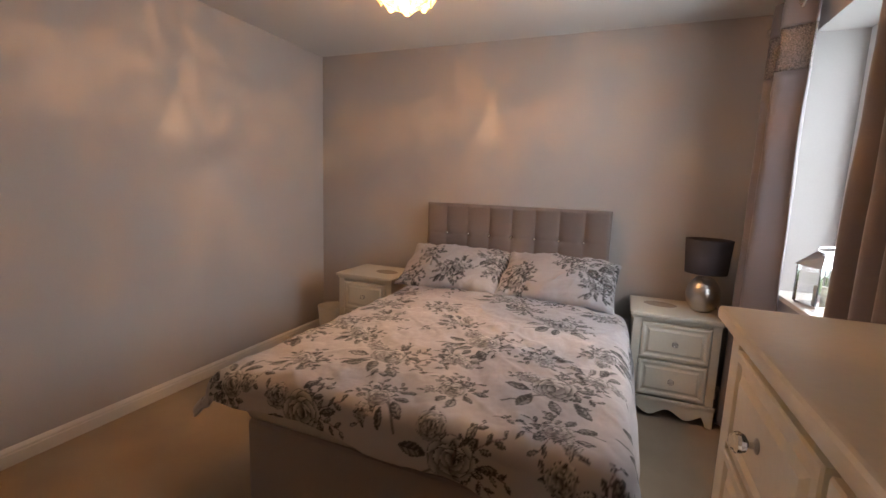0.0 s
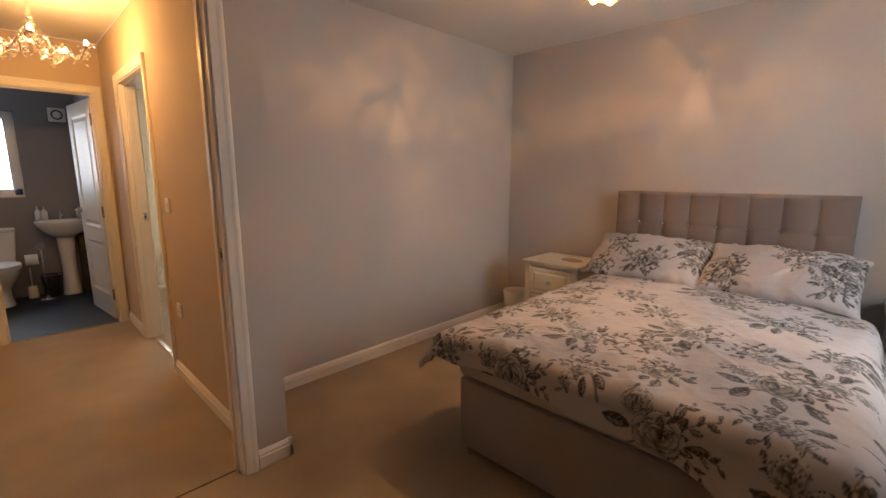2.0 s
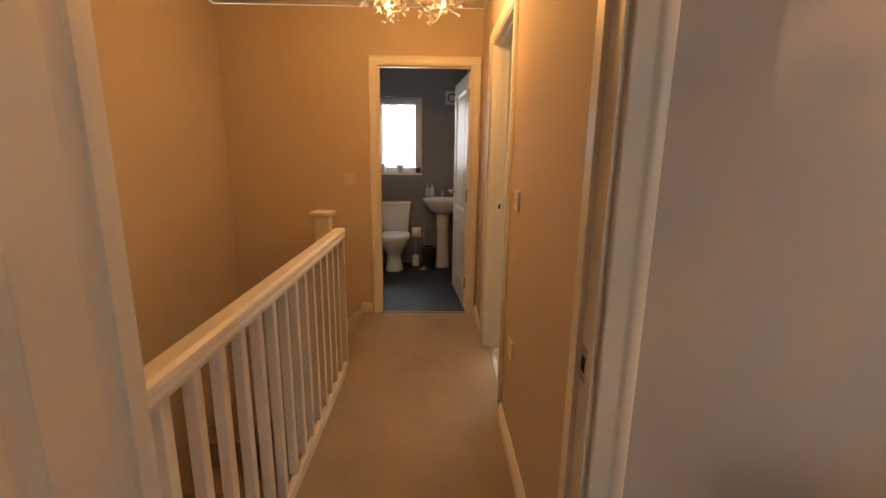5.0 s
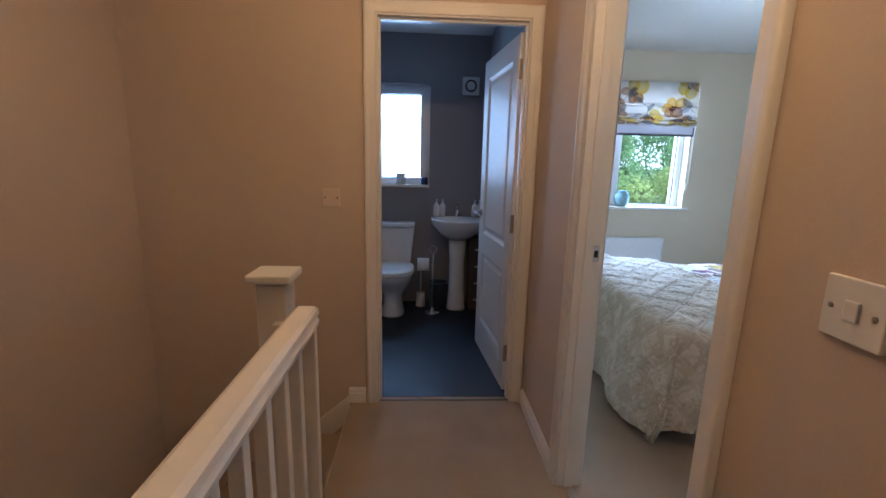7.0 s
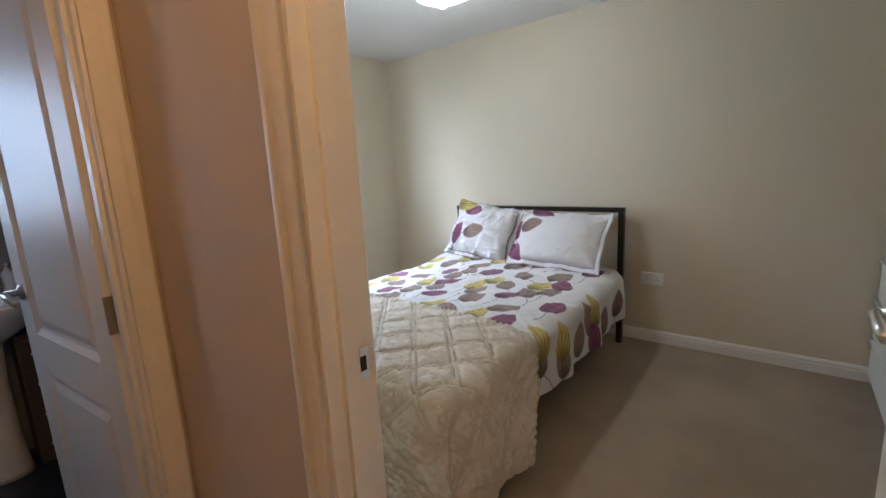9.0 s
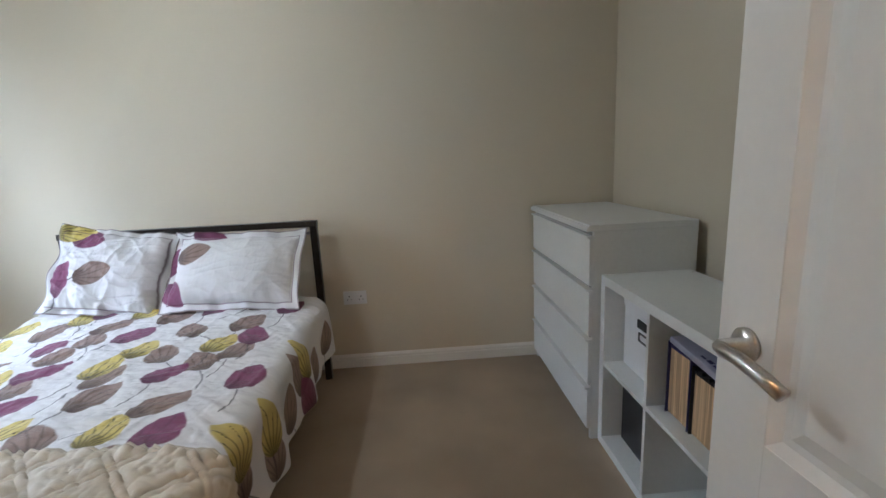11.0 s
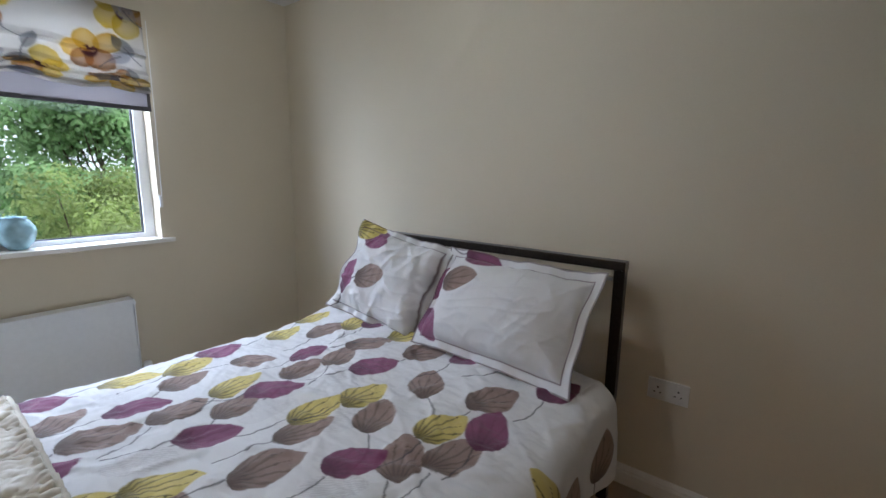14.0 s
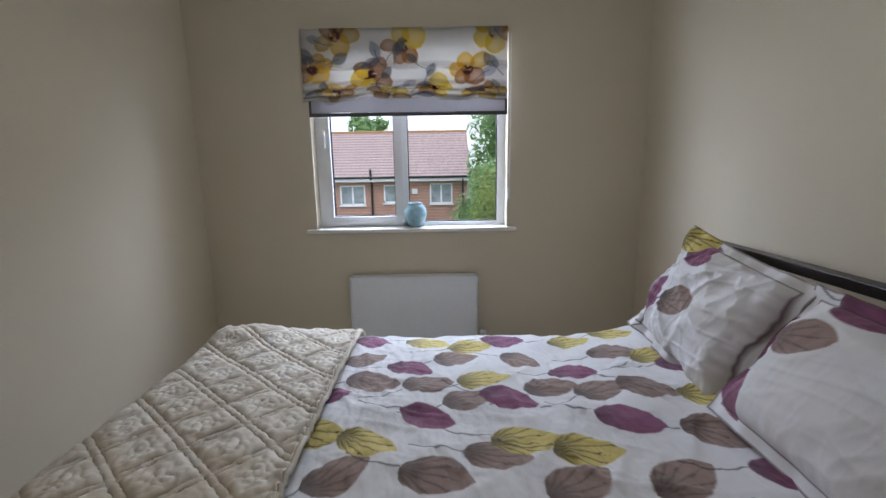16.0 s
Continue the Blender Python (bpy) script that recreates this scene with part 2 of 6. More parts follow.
# Guest room walls
W3 = "cream painted plaster wall"
GW = (2.714, 3.937, 0.905, 2.10)
wall("wall_guest_north", [(-5.87, -1.40, 4.80, 4.90, Z0, H)], CREAM_WALL, W3)
wall("wall_guest_east", [(-1.40, -1.35, 1.95, 4.90, Z0, H)], CREAM_WALL, W3)
wall("wall_guest_south", [(-5.59, GD[0], 1.95, 2.00, Z0, H), (GD[1], -1.40, 1.955, 2.00, Z0, H), (GD[0], GD[1], 1.95, 2.00, 2.0, H)], CREAM_WALL, W3)
wall("wall_guest_west", [(-5.87, -5.59, 1.95, GW[0], Z0, H), (-5.87, -5.59, GW[1], 4.80, Z0, H), (-5.87, -5.59, GW[0], GW[1], Z0, GW[2]), (-5.87, -5.59, GW[0], GW[1], GW[3], H)], CREAM_WALL, W3)
# Bathroom walls
W4 = "dark grey painted bathroom wall"
BW = (0.82, 1.38, 1.09, 1.99)
wall("wall_bath_east", [(-3.655, -3.605, 0.2, BD[0], Z0, H), (-3.655, -3.605, BD[1], 1.95, Z0, H), (-3.655, -3.605, BD[0], BD[1], 2.0, H)], BATH_WALL, W4)
wall("wall_bath_north", [(-5.33, -3.655, 1.90, 1.95, Z0, H)], BATH_WALL, W4)
wall("wall_bath_south", [(-5.33, -3.605, 0.1, 0.2, Z0, H)], BATH_WALL, W4)
wall("wall_bath_west", [(-5.60, -5.33, 0.1, BW[0], Z0, H), (-5.60, -5.33, BW[1], 1.95, Z0, H), (-5.60, -5.33, BW[0], BW[1], Z0, BW[2]), (-5.60, -5.33, BW[0], BW[1], BW[3], H)], BATH_WALL, W4)

# Stair: winding steps below the landing's edge, then a flight towards the bedroom.
for k in range(3):
    st = slab("stair_step", -3.555, -2.60, 0.94 - 0.32 * (k + 1), 0.94 - 0.32 * k, -0.19 * (k + 1) - 0.2, -0.19 * (k + 1), CARPET, "beige carpeted winding stair step", "stair step")
for k in range(7):
    slab("stair_step", -2.60 + 0.23 * k, -2.60 + 0.23 * (k + 1), -0.10, 0.90, -0.76 - 0.19 * k - 0.2, -0.76 - 0.19 * k, CARPET, "beige carpeted stair step", "stair step")
slab("floor_stairwell", -3.605, -0.70, -0.20, 0.985, -2.70, -2.60, CARPET, "beige carpet at the foot of the stairs", "floor")
slab("wall_under_landing", -3.555, -0.75, 0.90, 0.985, -2.60, -0.12, HALL_WALL, "warm beige painted wall beside the stairs", "wall")
bm = extrude_profile([(0, -0.02), (0.016, -0.02), (0.016, 0.13), (0, 0.13)], (-3.555, 0.93, -0.09), (-3.555, 0.55, -0.42), (1, 0))
tagged(part("stair_string", bm, GLOSS), "white gloss sloping stair string board", "trim", kind="structure")
tagged(part("trim_landing_edge", box(-2.55, -0.75, 0.985, 1.012, 0.0, 0.055, 0.004), GLOSS), "white gloss base rail under the balusters", "trim", kind="structure")

# Skirting boards
skirting((-1.265, 4.62), (-1.265, 2.01), (1, 0))
skirting((2.02, 4.62), (-1.249, 4.62), (0, -1))
skirting((2.02, 0.45), (2.02, 4.604), (-1, 0))
skirting((-0.65, 2.026), (-0.65, 1.866), (1, 0))
skirting((-0.634, 2.01), (-1.249, 2.01), (0, 1))
skirting((-0.75, 1.90), (-2.04, 1.90), (0, -1))
skirting((-2.975, 1.90), (-3.539, 1.90), (0, -1))
skirting((-3.555, 1.02), (-3.555, 0.93), (1, 0))
skirting((-1.40, 4.80), (-5.574, 4.80), (0, -1))
skirting((-5.59, 4.784), (-5.59, 2.0), (1, 0))
skirting((-1.40, 2.0), (-1.40, 4.784), (-1, 0))
skirting((-5.574, 2.0), (-2.975, 2.0), (0, 1))
skirting((-2.04, 2.0), (-1.416, 2.0), (0, 1))
skirting((0.05, 0.45), (2.004, 0.45), (0, 1))


# ---- doors ----
def lever(parent, x, z, side, way, material=NICKEL):
    """A lever handle on a round rose: side is the face's sign along y, way the lever's sign along x."""
    y = side * 0.018
    bm = lathe([(0.026, 0), (0.026, 0.006), (0.022, 0.010), (0.012, 0.012), (0.011, 0.045)], 24)
    bmesh.ops.rotate(bm, verts=bm.verts, matrix=Euler((radians(-90 * side), 0, 0)).to_matrix())
    bmesh.ops.translate(bm, verts=bm.verts, vec=(x, y, z))
    part("rose", bm, material, parent, "brushed metal handle rose", True)
    pts = [(x, y + side * 0.045, z), (x + way * 0.02, y + side * 0.052, z + 0.002), (x + way * 0.05, y + side * 0.054, z + 0.004), (x + way * 0.09, y + side * 0.052, z - 0.004), (x + way * 0.118, y + side * 0.046, z - 0.016)]
    part("handle", tube(pts, 0.0105, 12), material, parent, "curved brushed metal lever", True)


def door_leaf(parent, width, material=GLOSS, hinges=True):
    """A two-panel leaf; it runs from its hinge along +x, its middle on y = 0."""
    h, t = 1.975, 0.0175
    leaf = part("leaf", box(0, 0.11, -t, t, 0.008, h, 0.002), material, parent, "white gloss two-panel door leaf")
    bm = bmesh.new()
    bm.from_mesh(leaf.data)
    box(width - 0.11, width, -t, t, 0.008, h, 0.002, bm=bm)
    for z0, z1 in ((0.008, 0.22), (0.71, 0.85), (1.86, h)):
        box(0.11, width - 0.11, -t, t, z0, z1, bm=bm)
    bm.to_mesh(leaf.data)
    bm.free()
    for z0, z1 in ((0.22, 0.71), (0.85, 1.86)):
        pb = bmesh.new()
        x0, x1 = 0.11, width - 0.11
        box(x0, x1, -0.006, 0.006, z0, z1, bm=pb)
        for s in (-1, 1):
            # sloped moulding and a raised field on both faces
            rings = []
            for inset, depth in ((0.0, t - 0.001), (0.018, 0.007), (0.03, 0.0065), (0.055, 0.0135)):
                rings.append([pb.verts.new(p) for p in ((x0 + inset, s * depth, z0 + inset), (x1 - inset, s * depth, z0 + inset), (x1 - inset, s * depth, z1 - inset), (x0 + inset, s * depth, z1 - inset))])
            for a, b in zip(rings, rings[1:]):
                for k in range(4):
                    pb.faces.new((a[k], a[(k + 1) % 4], b[(k + 1) % 4], b[k]))
            pb.faces.new(rings[-1])
        part("panel", pb, material, leaf)
    for z in (0.24, 1.0, 1.80) if hinges else ():
        part("hinge", box(-0.008, 0.0, -0.016, 0.022, z - 0.05, z + 0.05, 0.003), BRASS, leaf, "dull brass butt hinge")
    return leaf


def strips(parent, name, rows, material, label=""):
    bm = bmesh.new()
    for r in rows:
        box(*r, bm=bm)
    return part(name, bm, material, parent, label)


def strike_plate(parent, x, y, z, face):
    part("strike_plate", box(min(x, x + face * 0.002), max(x, x + face * 0.002), y - 0.012, y + 0.012, z - 0.03, z + 0.03, 0.0005), CHROME, parent, "chrome latch strike plate")
    part("latch_hole", box(min(x, x + face * 0.0026), max(x, x + face * 0.0026), y - 0.007, y + 0.006, z - 0.013, z + 0.013), DARK, parent, "dark latch hole")


def leaf_on(d, place, turn, width, handle_sides, way, hinges=True):
    """Hangs a leaf on a doorway; place is the hinge in the doorway's own frame."""
    leaf = door_leaf(d, width, hinges=hinges)
    leaf.matrix_basis = pose(*place, 0, 0, turn)
    for s in handle_sides:
        lever(leaf, width - 0.062, 0.99, s, -1)
    return leaf


# Bedroom door: the doorway's local x runs along +y of the world.
door_a = thing("door_1", "white gloss two-panel door standing open into the bedroom", "door", (-0.65, 1.03, 0), 90, kind="structure")
door_b = thing("door_2", "white gloss two-panel door open into the guest room", "door", (GD[0], 1.90, 0), 0, kind="structure")
door_c = thing("door_3", "white gloss two-panel bathroom door standing ajar", "door", (-3.555, BD[0], 0), 90, kind="structure")


ARCHITRAVE = ((0.005, -0.002), (0.005, 0.009), (0.0065, 0.0118), (0.010, 0.013), (0.034, 0.0145), (0.038, 0.0155), (0.042, 0.0185), (0.047, 0.0200), (0.054, 0.0200), (0.059, 0.0185), (0.062, 0.014), (0.062, -0.002))


def doorway(d, gap, thick, stop):
    top = 2.0
    strips(d, "lining", [(-0.02, 0.004, -0.002, thick + 0.002, 0, top - 0.004), (gap - 0.004, gap + 0.02, -0.002, thick + 0.002, 0, top - 0.004), (-0.02, gap + 0.02, -0.002, thick + 0.002, top - 0.004, top + 0.02)], GLOSS, "white gloss door lining")
    strips(d, "door_stop", [(0.0, 0.014, stop - 0.016, stop + 0.016, 0, top), (gap - 0.014, gap, stop - 0.016, stop + 0.016, 0, top), (0.014, gap - 0.014, stop - 0.016, stop + 0.016, top - 0.015, top)], GLOSS)
    for s, face in ((-1, 0.0), (1, thick)):
        # a moulded section swept up one side, over the head and down the other
        strip = bmesh.new()
        rings = []
        for px, pz, ox, oz in ((0, 0, -1, 0), (0, top, -1, 1), (gap, top, 1, 1), (gap, 0, 1, 0)):
            rings.append([strip.verts.new((px + ox * o, face + s * q, pz + oz * o)) for o, q in ARCHITRAVE])
        for a, b in zip(rings, rings[1:]):
            for k in range(len(a) - 1):
                strip.faces.new((a[k], b[k], b[k + 1], a[k + 1]))
        bmesh.ops.recalc_face_normals(strip, faces=strip.faces)
        part("architrave", strip, GLOSS, d, "white gloss moulded architrave", True)


doorway(door_a, 0.77, 0.10, 0.06)
leaf_on(door_a, (0.0, -0.012, 0), -87, 0.762, (1,), -1, False)
strike_plate(door_a, 0.766, 0.03, 1.0, -1)
doorway(door_b, GD[1] - GD[0], 0.10, 0.045)
leaf_on(door_b, (GD[1] - GD[0] - 0.004, 0.112, 0), 91, 0.762, (1, -1), -1)
strike_plate(door_b, 0.004, 0.075, 1.0, 1)
doorway(door_c, BD[1] - BD[0], 0.10, 0.045)
leaf_on(door_c, (BD[1] - BD[0] - 0.004, 0.112, 0), 96, 0.726, (1, -1), -1)
DULL_STRIP = mat("dull_metal_strip", (0.22, 0.20, 0.18), 0.6, metal=0.6, grain=200, spread=0.2)
tagged(part("trim_threshold", box(-3.572, -3.558, BD[0] + 0.004, BD[1] - 0.004, 0.0, 0.004, 0.001), DULL_STRIP), "thin metal carpet threshold strip", "trim", kind="structure")
tagged(part("trim_carpet_joint", box(-0.714, -0.706, 1.034, 1.796, 0.0, 0.0015), mat("dark_carpet_joint", (0.09, 0.06, 0.04), 0.95, grain=300, spread=0.3)), "dark joint between two beige carpets", "trim", kind="structure")
tagged(part("trim_threshold_guest", box(GD[0], GD[1], 1.935, 1.965, 0.0, 0.004, 0.001), NICKEL), "thin metal carpet threshold strip", "trim", kind="structure")


# ---- windows ----
def window(name, wall_x, out, y0, y1, z0, z1, casements, glazing, label, sill=0.03, depth=0.13, handle_at=None, f=0.05, s=0.042):
    """A PVC window set into a reveal; out is the sign of the way outdoors along x."""
    d = thing(name, label, "window", (wall_x + out * depth, y0, z0), 0, kind="structure")
    w, h = y1 - y0, z1 - z0
    strips(d, "window_frame", [(-0.03, 0.03, 0, w, 0, f), (-0.03, 0.03, 0, w, h - f, h), (-0.03, 0.03, 0, f, f, h - f), (-0.03, 0.03, w - f, w, f, h - f)], PVC, "white PVC window frame")
    edges = [f] + [f + (w - 2 * f) * c for c in casements] + [w - f]
    for k, (a, b) in enumerate(zip(edges, edges[1:])):
        if k:
            part("mullion", box(-0.03, 0.03, a - 0.022, a + 0.022, f, h - f), PVC, d)
            a += 0.022
        if k < len(edges) - 2:
            b -= 0.022
        i = -out
        xs = sorted((i * 0.012, i * 0.046))
        if handle_at is None or k in handle_at:
            strips(d, "casement", [(*xs, a - 0.012, b + 0.012, f - 0.012, f + s), (*xs, a - 0.012, b + 0.012, h - f - s, h - f + 0.012), (*xs, a - 0.012, a + s, f + s, h - f - s), (*xs, b - s, b + 0.012, f + s, h - f - s)], PVC)
            ax = i * 0.052
            part("window_handle", box(ax - 0.012, ax + 0.012, a - 0.002, a + 0.016, h * 0.5 - 0.06, h * 0.5 + 0.05, 0.005), PVC, d, "white window latch handle")
            a, b, lo, hi = a + s, b - s, f + s, h - f - s
        else:
            lo, hi = f, h - f
        strips(d, "gasket", [(-0.008, 0.014, a, a + 0.006, lo, hi), (-0.008, 0.014, b - 0.006, b, lo, hi), (-0.008, 0.014, a + 0.006, b - 0.006, lo, lo + 0.006), (-0.008, 0.014, a + 0.006, b - 0.006, hi - 0.006, hi)], BLACK, "black glazing gasket")
        pane = part("pane", box(-0.004, 0.004, a + 0.006, b - 0.006, lo + 0.006, hi - 0.006), glazing, d, "window pane")
        pane.visible_shadow = False
    xs = sorted((-out * (depth + sill) , -out * 0.03))
    part("window_sill", box(xs[0], xs[1], (-0.06 if sill > 0.01 else 0.0), w + (0.06 if sill > 0.01 else 0.0), 0.0, 0.024, 0.004), GLOSS, d, "white gloss window board")
    return d


window("window_1", 2.02, 1, WB[0], WB[1], WB[2], WB[3], (0.5,), CLEAR, "white PVC bedroom window with painted reveal", handle_at=(0,), depth=0.24)
window("window_2", -5.59, -1, GW[0], GW[1], GW[2] - 0.004, GW[3], (0.46,), CLEAR, "white PVC two-light window over a radiator", handle_at=(0,))
window("window_3", -5.33, -1, BW[0], BW[1], BW[2], BW[3], (), FROST, "white PVC bathroom window with frosted glass", sill=0.004, depth=0.10, handle_at=(0,), f=0.04, s=0.04)


# ---- cloth and prints ----
def sheet(name, xyz, colours, material, parent=None, label="", thick=0.0):
    """A grid of points (rows, columns, 3) as one smooth cloth, with a printed colour at each point."""
    r, c = xyz.shape[:2]
    idx = np.arange(r * c).reshape(r, c)
    quads = np.stack([idx[:-1, :-1], idx[1:, :-1], idx[1:, 1:], idx[:-1, 1:]], -1).reshape(-1, 4)
    me = bpy.data.meshes.new(name)
    me.from_pydata(xyz.reshape(-1, 3).tolist(), [], quads.tolist())
    if colours is not None:
        at = me.attributes.new("print", "FLOAT_COLOR", "POINT")
        at.data.foreach_set("color", np.concatenate([colours.reshape(-1, 3), np.ones((r * c, 1))], 1).astype(np.float32).ravel())
    me.materials.append(material)
    smooth(me)
    me.update()
    ob = new(name, me)
    if parent:
        ob.parent = parent
    if label:
        ob["label"] = label
    if thick:
        m = ob.modifiers.new("thickness", "SOLIDIFY")
        m.thickness, m.offset = thick, -1
    return ob


def blur_noise(s, t, scale, seed, octaves=3):
    """Smooth value noise on a plane, between -1 and 1."""
    out, amp, tot = np.zeros_like(s), 1.0, 0.0
    for o in range(octaves):
        rng = np.random.RandomState(seed + o)
        table = rng.rand(64, 64) * 2 - 1
        u, v = s * scale * 2**o + 7.3 * o, t * scale * 2**o + 3.1 * o
        i, j = np.floor(u).astype(int), np.floor(v).astype(int)
        a, b = u - i, v - j
        a, b = a * a * (3 - 2 * a), b * b * (3 - 2 * b)
        g = lambda p, q: table[p % 64, q % 64]
        out += amp * ((g(i, j) * (1 - a) + g(i + 1, j) * a) * (1 - b) + (g(i, j + 1) * (1 - a) + g(i + 1, j + 1) * a) * b)
        tot += amp
        amp *= 0.5
    return out / tot


def lay(col, mask, colour):
    """Blends a colour over the print where the mask is high."""
    m = np.clip(mask, 0, 1)[..., None]
    col[...] = col * (1 - m) + np.array(colour) * m


def near(S, T, x, y, r):
    rows = np.where(np.any((np.abs(S - x) < r) & (np.abs(T - y) < r), axis=1))[0]
    cols = np.where(np.any((np.abs(S - x) < r) & (np.abs(T - y) < r), axis=0))[0]
    if not len(rows) or not len(cols):
        return None
    return slice(rows[0], rows[-1] + 1), slice(cols[0], cols[-1] + 1)


def stamp_leaf(S, T, col, x, y, ang, length, width, colour, kind=0, seed=0):
    """One printed leaf: a pointed oval, its base darker; kind 0 and 1 carry a fan of fine veins that end in dots, 2 is hatched, 3 plain."""
    w = near(S, T, x, y, length * 1.3)
    if w is None:
        return
    ca, sa = math.cos(ang), math.sin(ang)
    ds, dt = S[w] - x, T[w] - y
    u, v = (ds * ca + dt * sa) / length, (-ds * sa + dt * ca) / width
    v = v - 0.10 * np.sin(u * 2.2 + seed)
    edge = (1 + u).clip(0, 2) ** 0.58 * (1 - u).clip(0, 2) ** 0.78 - np.abs(v)
    inside = (edge * 14).clip(0, 1)
    c = col[w]
    if kind == 2:
        streak = (np.sin((u * 1.5 + v * 9) * 5 + 2 * blur_noise(ds, dt, 30, seed)) > 0.1) * 0.45
        lay(c, inside * streak, colour)
    else:
        tone = np.array(colour) * (1 + 0.10 * blur_noise(ds, dt, 40, seed)[..., None])
        m = (inside * 0.95)[..., None]
        c[...] = c * (1 - m) + tone * m
        th, rad = np.arctan2(v * width, (u + 1.02) * length), np.hypot(v * width, (u + 1.02) * length) / length
        reach = 1.50 + 0.30 * np.sin(th * 41 + seed)
        fan = np.cos(th * 24 + seed)
        veins = (1 - np.abs(np.arccos(np.clip(fan, -1, 1))) * rad * length / 24 / 0.0046).clip(0, 1) * (rad < reach)
        dots = (fan > 0.70) * (np.abs(rad - reach) < 0.045)
        dark = np.array(colour) * (0.30 if kind == 0 else 0.12)
        deep = {0: 0.75, 1: 0.95, 3: 0.25}[kind]
        lay(c, inside * np.maximum(veins * deep, dots * deep), dark)
        lay(c, inside * (0.95 - rad).clip(0, 0.55) * (0.8 if kind else 1.0), dark)
    col[w] = c


def stamp_line(S, T, col, x0, y0, x1, y1, width, colour, bend=0.0):
    w = near(S, T, (x0 + x1) / 2, (y0 + y1) / 2, math.hypot(x1 - x0, y1 - y0) * 0.75 + 0.02)
    if w is None:
        return
    n = math.hypot(x1 - x0, y1 - y0)
    ux, uy = (x1 - x0) / n, (y1 - y0) / n
    a = (S[w] - x0) * ux + (T[w] - y0) * uy
    b = -(S[w] - x0) * uy + (T[w] - y0) * ux - bend * np.sin(np.clip(a / n, 0, 1) * math.pi)
    c = col[w]
    lay(c, (a > 0) * (a < n) * (1.5 - np.abs(b) / width).clip(0, 1) * 0.85, colour)
    col[w] = c


def stamp_rose(S, T, col, x, y, r, turn, seed):
    """A printed grey rose: four rings of cupped petals, pale at the lip and charcoal at the root."""
    w = near(S, T, x, y, r * 1.4)
    if w is None:
        return
    rng = random.Random(seed * 7 + 1)
    ds, dt = S[w] - x, T[w] - y
    c = col[w]
    grain = blur_noise(S[w], T[w], 70, seed)
    for ring, n, size in ((0.66, 7, 0.46), (0.44, 6, 0.40), (0.24, 4, 0.33), (0.07, 2, 0.24)):
        for k in range(n):
            a = turn + 6.283 * k / n + rng.uniform(-0.25, 0.25) + ring * 3
            px, py = ring * r * math.cos(a), ring * r * 0.86 * math.sin(a)
            u = ((ds - px) * math.cos(a) + (dt - py) * math.sin(a)) / (size * r * rng.uniform(0.85, 1.1))
            v = (-(ds - px) * math.sin(a) + (dt - py) * math.cos(a)) / (size * r * rng.uniform(1.05, 1.35))
            e = 1 - np.hypot(u, v)
            low = 0.5 - 0.5 * math.sin(a)
            tone = 0.02 + (0.52 - 0.24 * low) * np.clip((u + 0.62) / 1.35, 0, 1) ** 1.5 + 0.07 * grain
            tone = np.where(e < 0.13, 0.012 + 0.10 * (rng.random() > 0.7), tone)
            m = (e * 9).clip(0, 1)[..., None]
            c = c * (1 - m) + np.clip(tone, 0.012, 0.56)[..., None] * np.array([1.0, 0.97, 0.97]) * m
    col[w] = c


def stamp_grey_leaf(S, T, col, x, y, ang, length, seed):
    w = near(S, T, x, y, length * 1.2)
    if w is None:
        return
    ca, sa = math.cos(ang), math.sin(ang)
    ds, dt = S[w] - x, T[w] - y
    u, v = (ds * ca + dt * sa) / length, (-ds * sa + dt * ca) / (length * 0.40)
    edge = (1 - u * u).clip(0, 1) - np.abs(v)
    inside = (edge * 7).clip(0, 1)
    half = np.where(v > 0.04, 0.16, 0.025) + 0.10 * np.sin(u * 14 + np.abs(v) * 6) - 0.2 * (np.abs(v) < 0.08) - 0.2 * (u < -0.5) + 0.10 * (seed % 3 == 0)
    outline = (np.abs(edge) < 0.15) * (np.abs(u) < 1)
    tone = np.where(outline, 0.02, np.clip(half, 0.014, 0.42))
    c = col[w]
    m = np.maximum(inside * 0.95, outline * 0.85)[..., None]
    col[w] = c * (1 - m) + tone[..., None] * np.array([1, 0.98, 0.97]) * m


def stamp_sprig(S, T, col, x, y, ang, length, seed):
    """A thin twig with pairs of small dark leaves."""
    stamp_line(S, T, col, x, y, x + math.cos(ang) * length, y + math.sin(ang) * length, 0.0018, (0.12, 0.068, 0.068), 0.006)
    n = max(3, int(length / 0.022))
    for j in range(1, n + 1):
        d = length * j / n
        side = 1 if (j + seed) % 2 else -1
        a = ang + side * 0.75
        size = 0.021 * (1.1 - 0.35 * j / n)
        stamp_grey_leaf(S, T, col, x + math.cos(ang) * d + math.cos(a) * size, y + math.sin(ang) * d + math.sin(a) * size, a, size, seed + j)


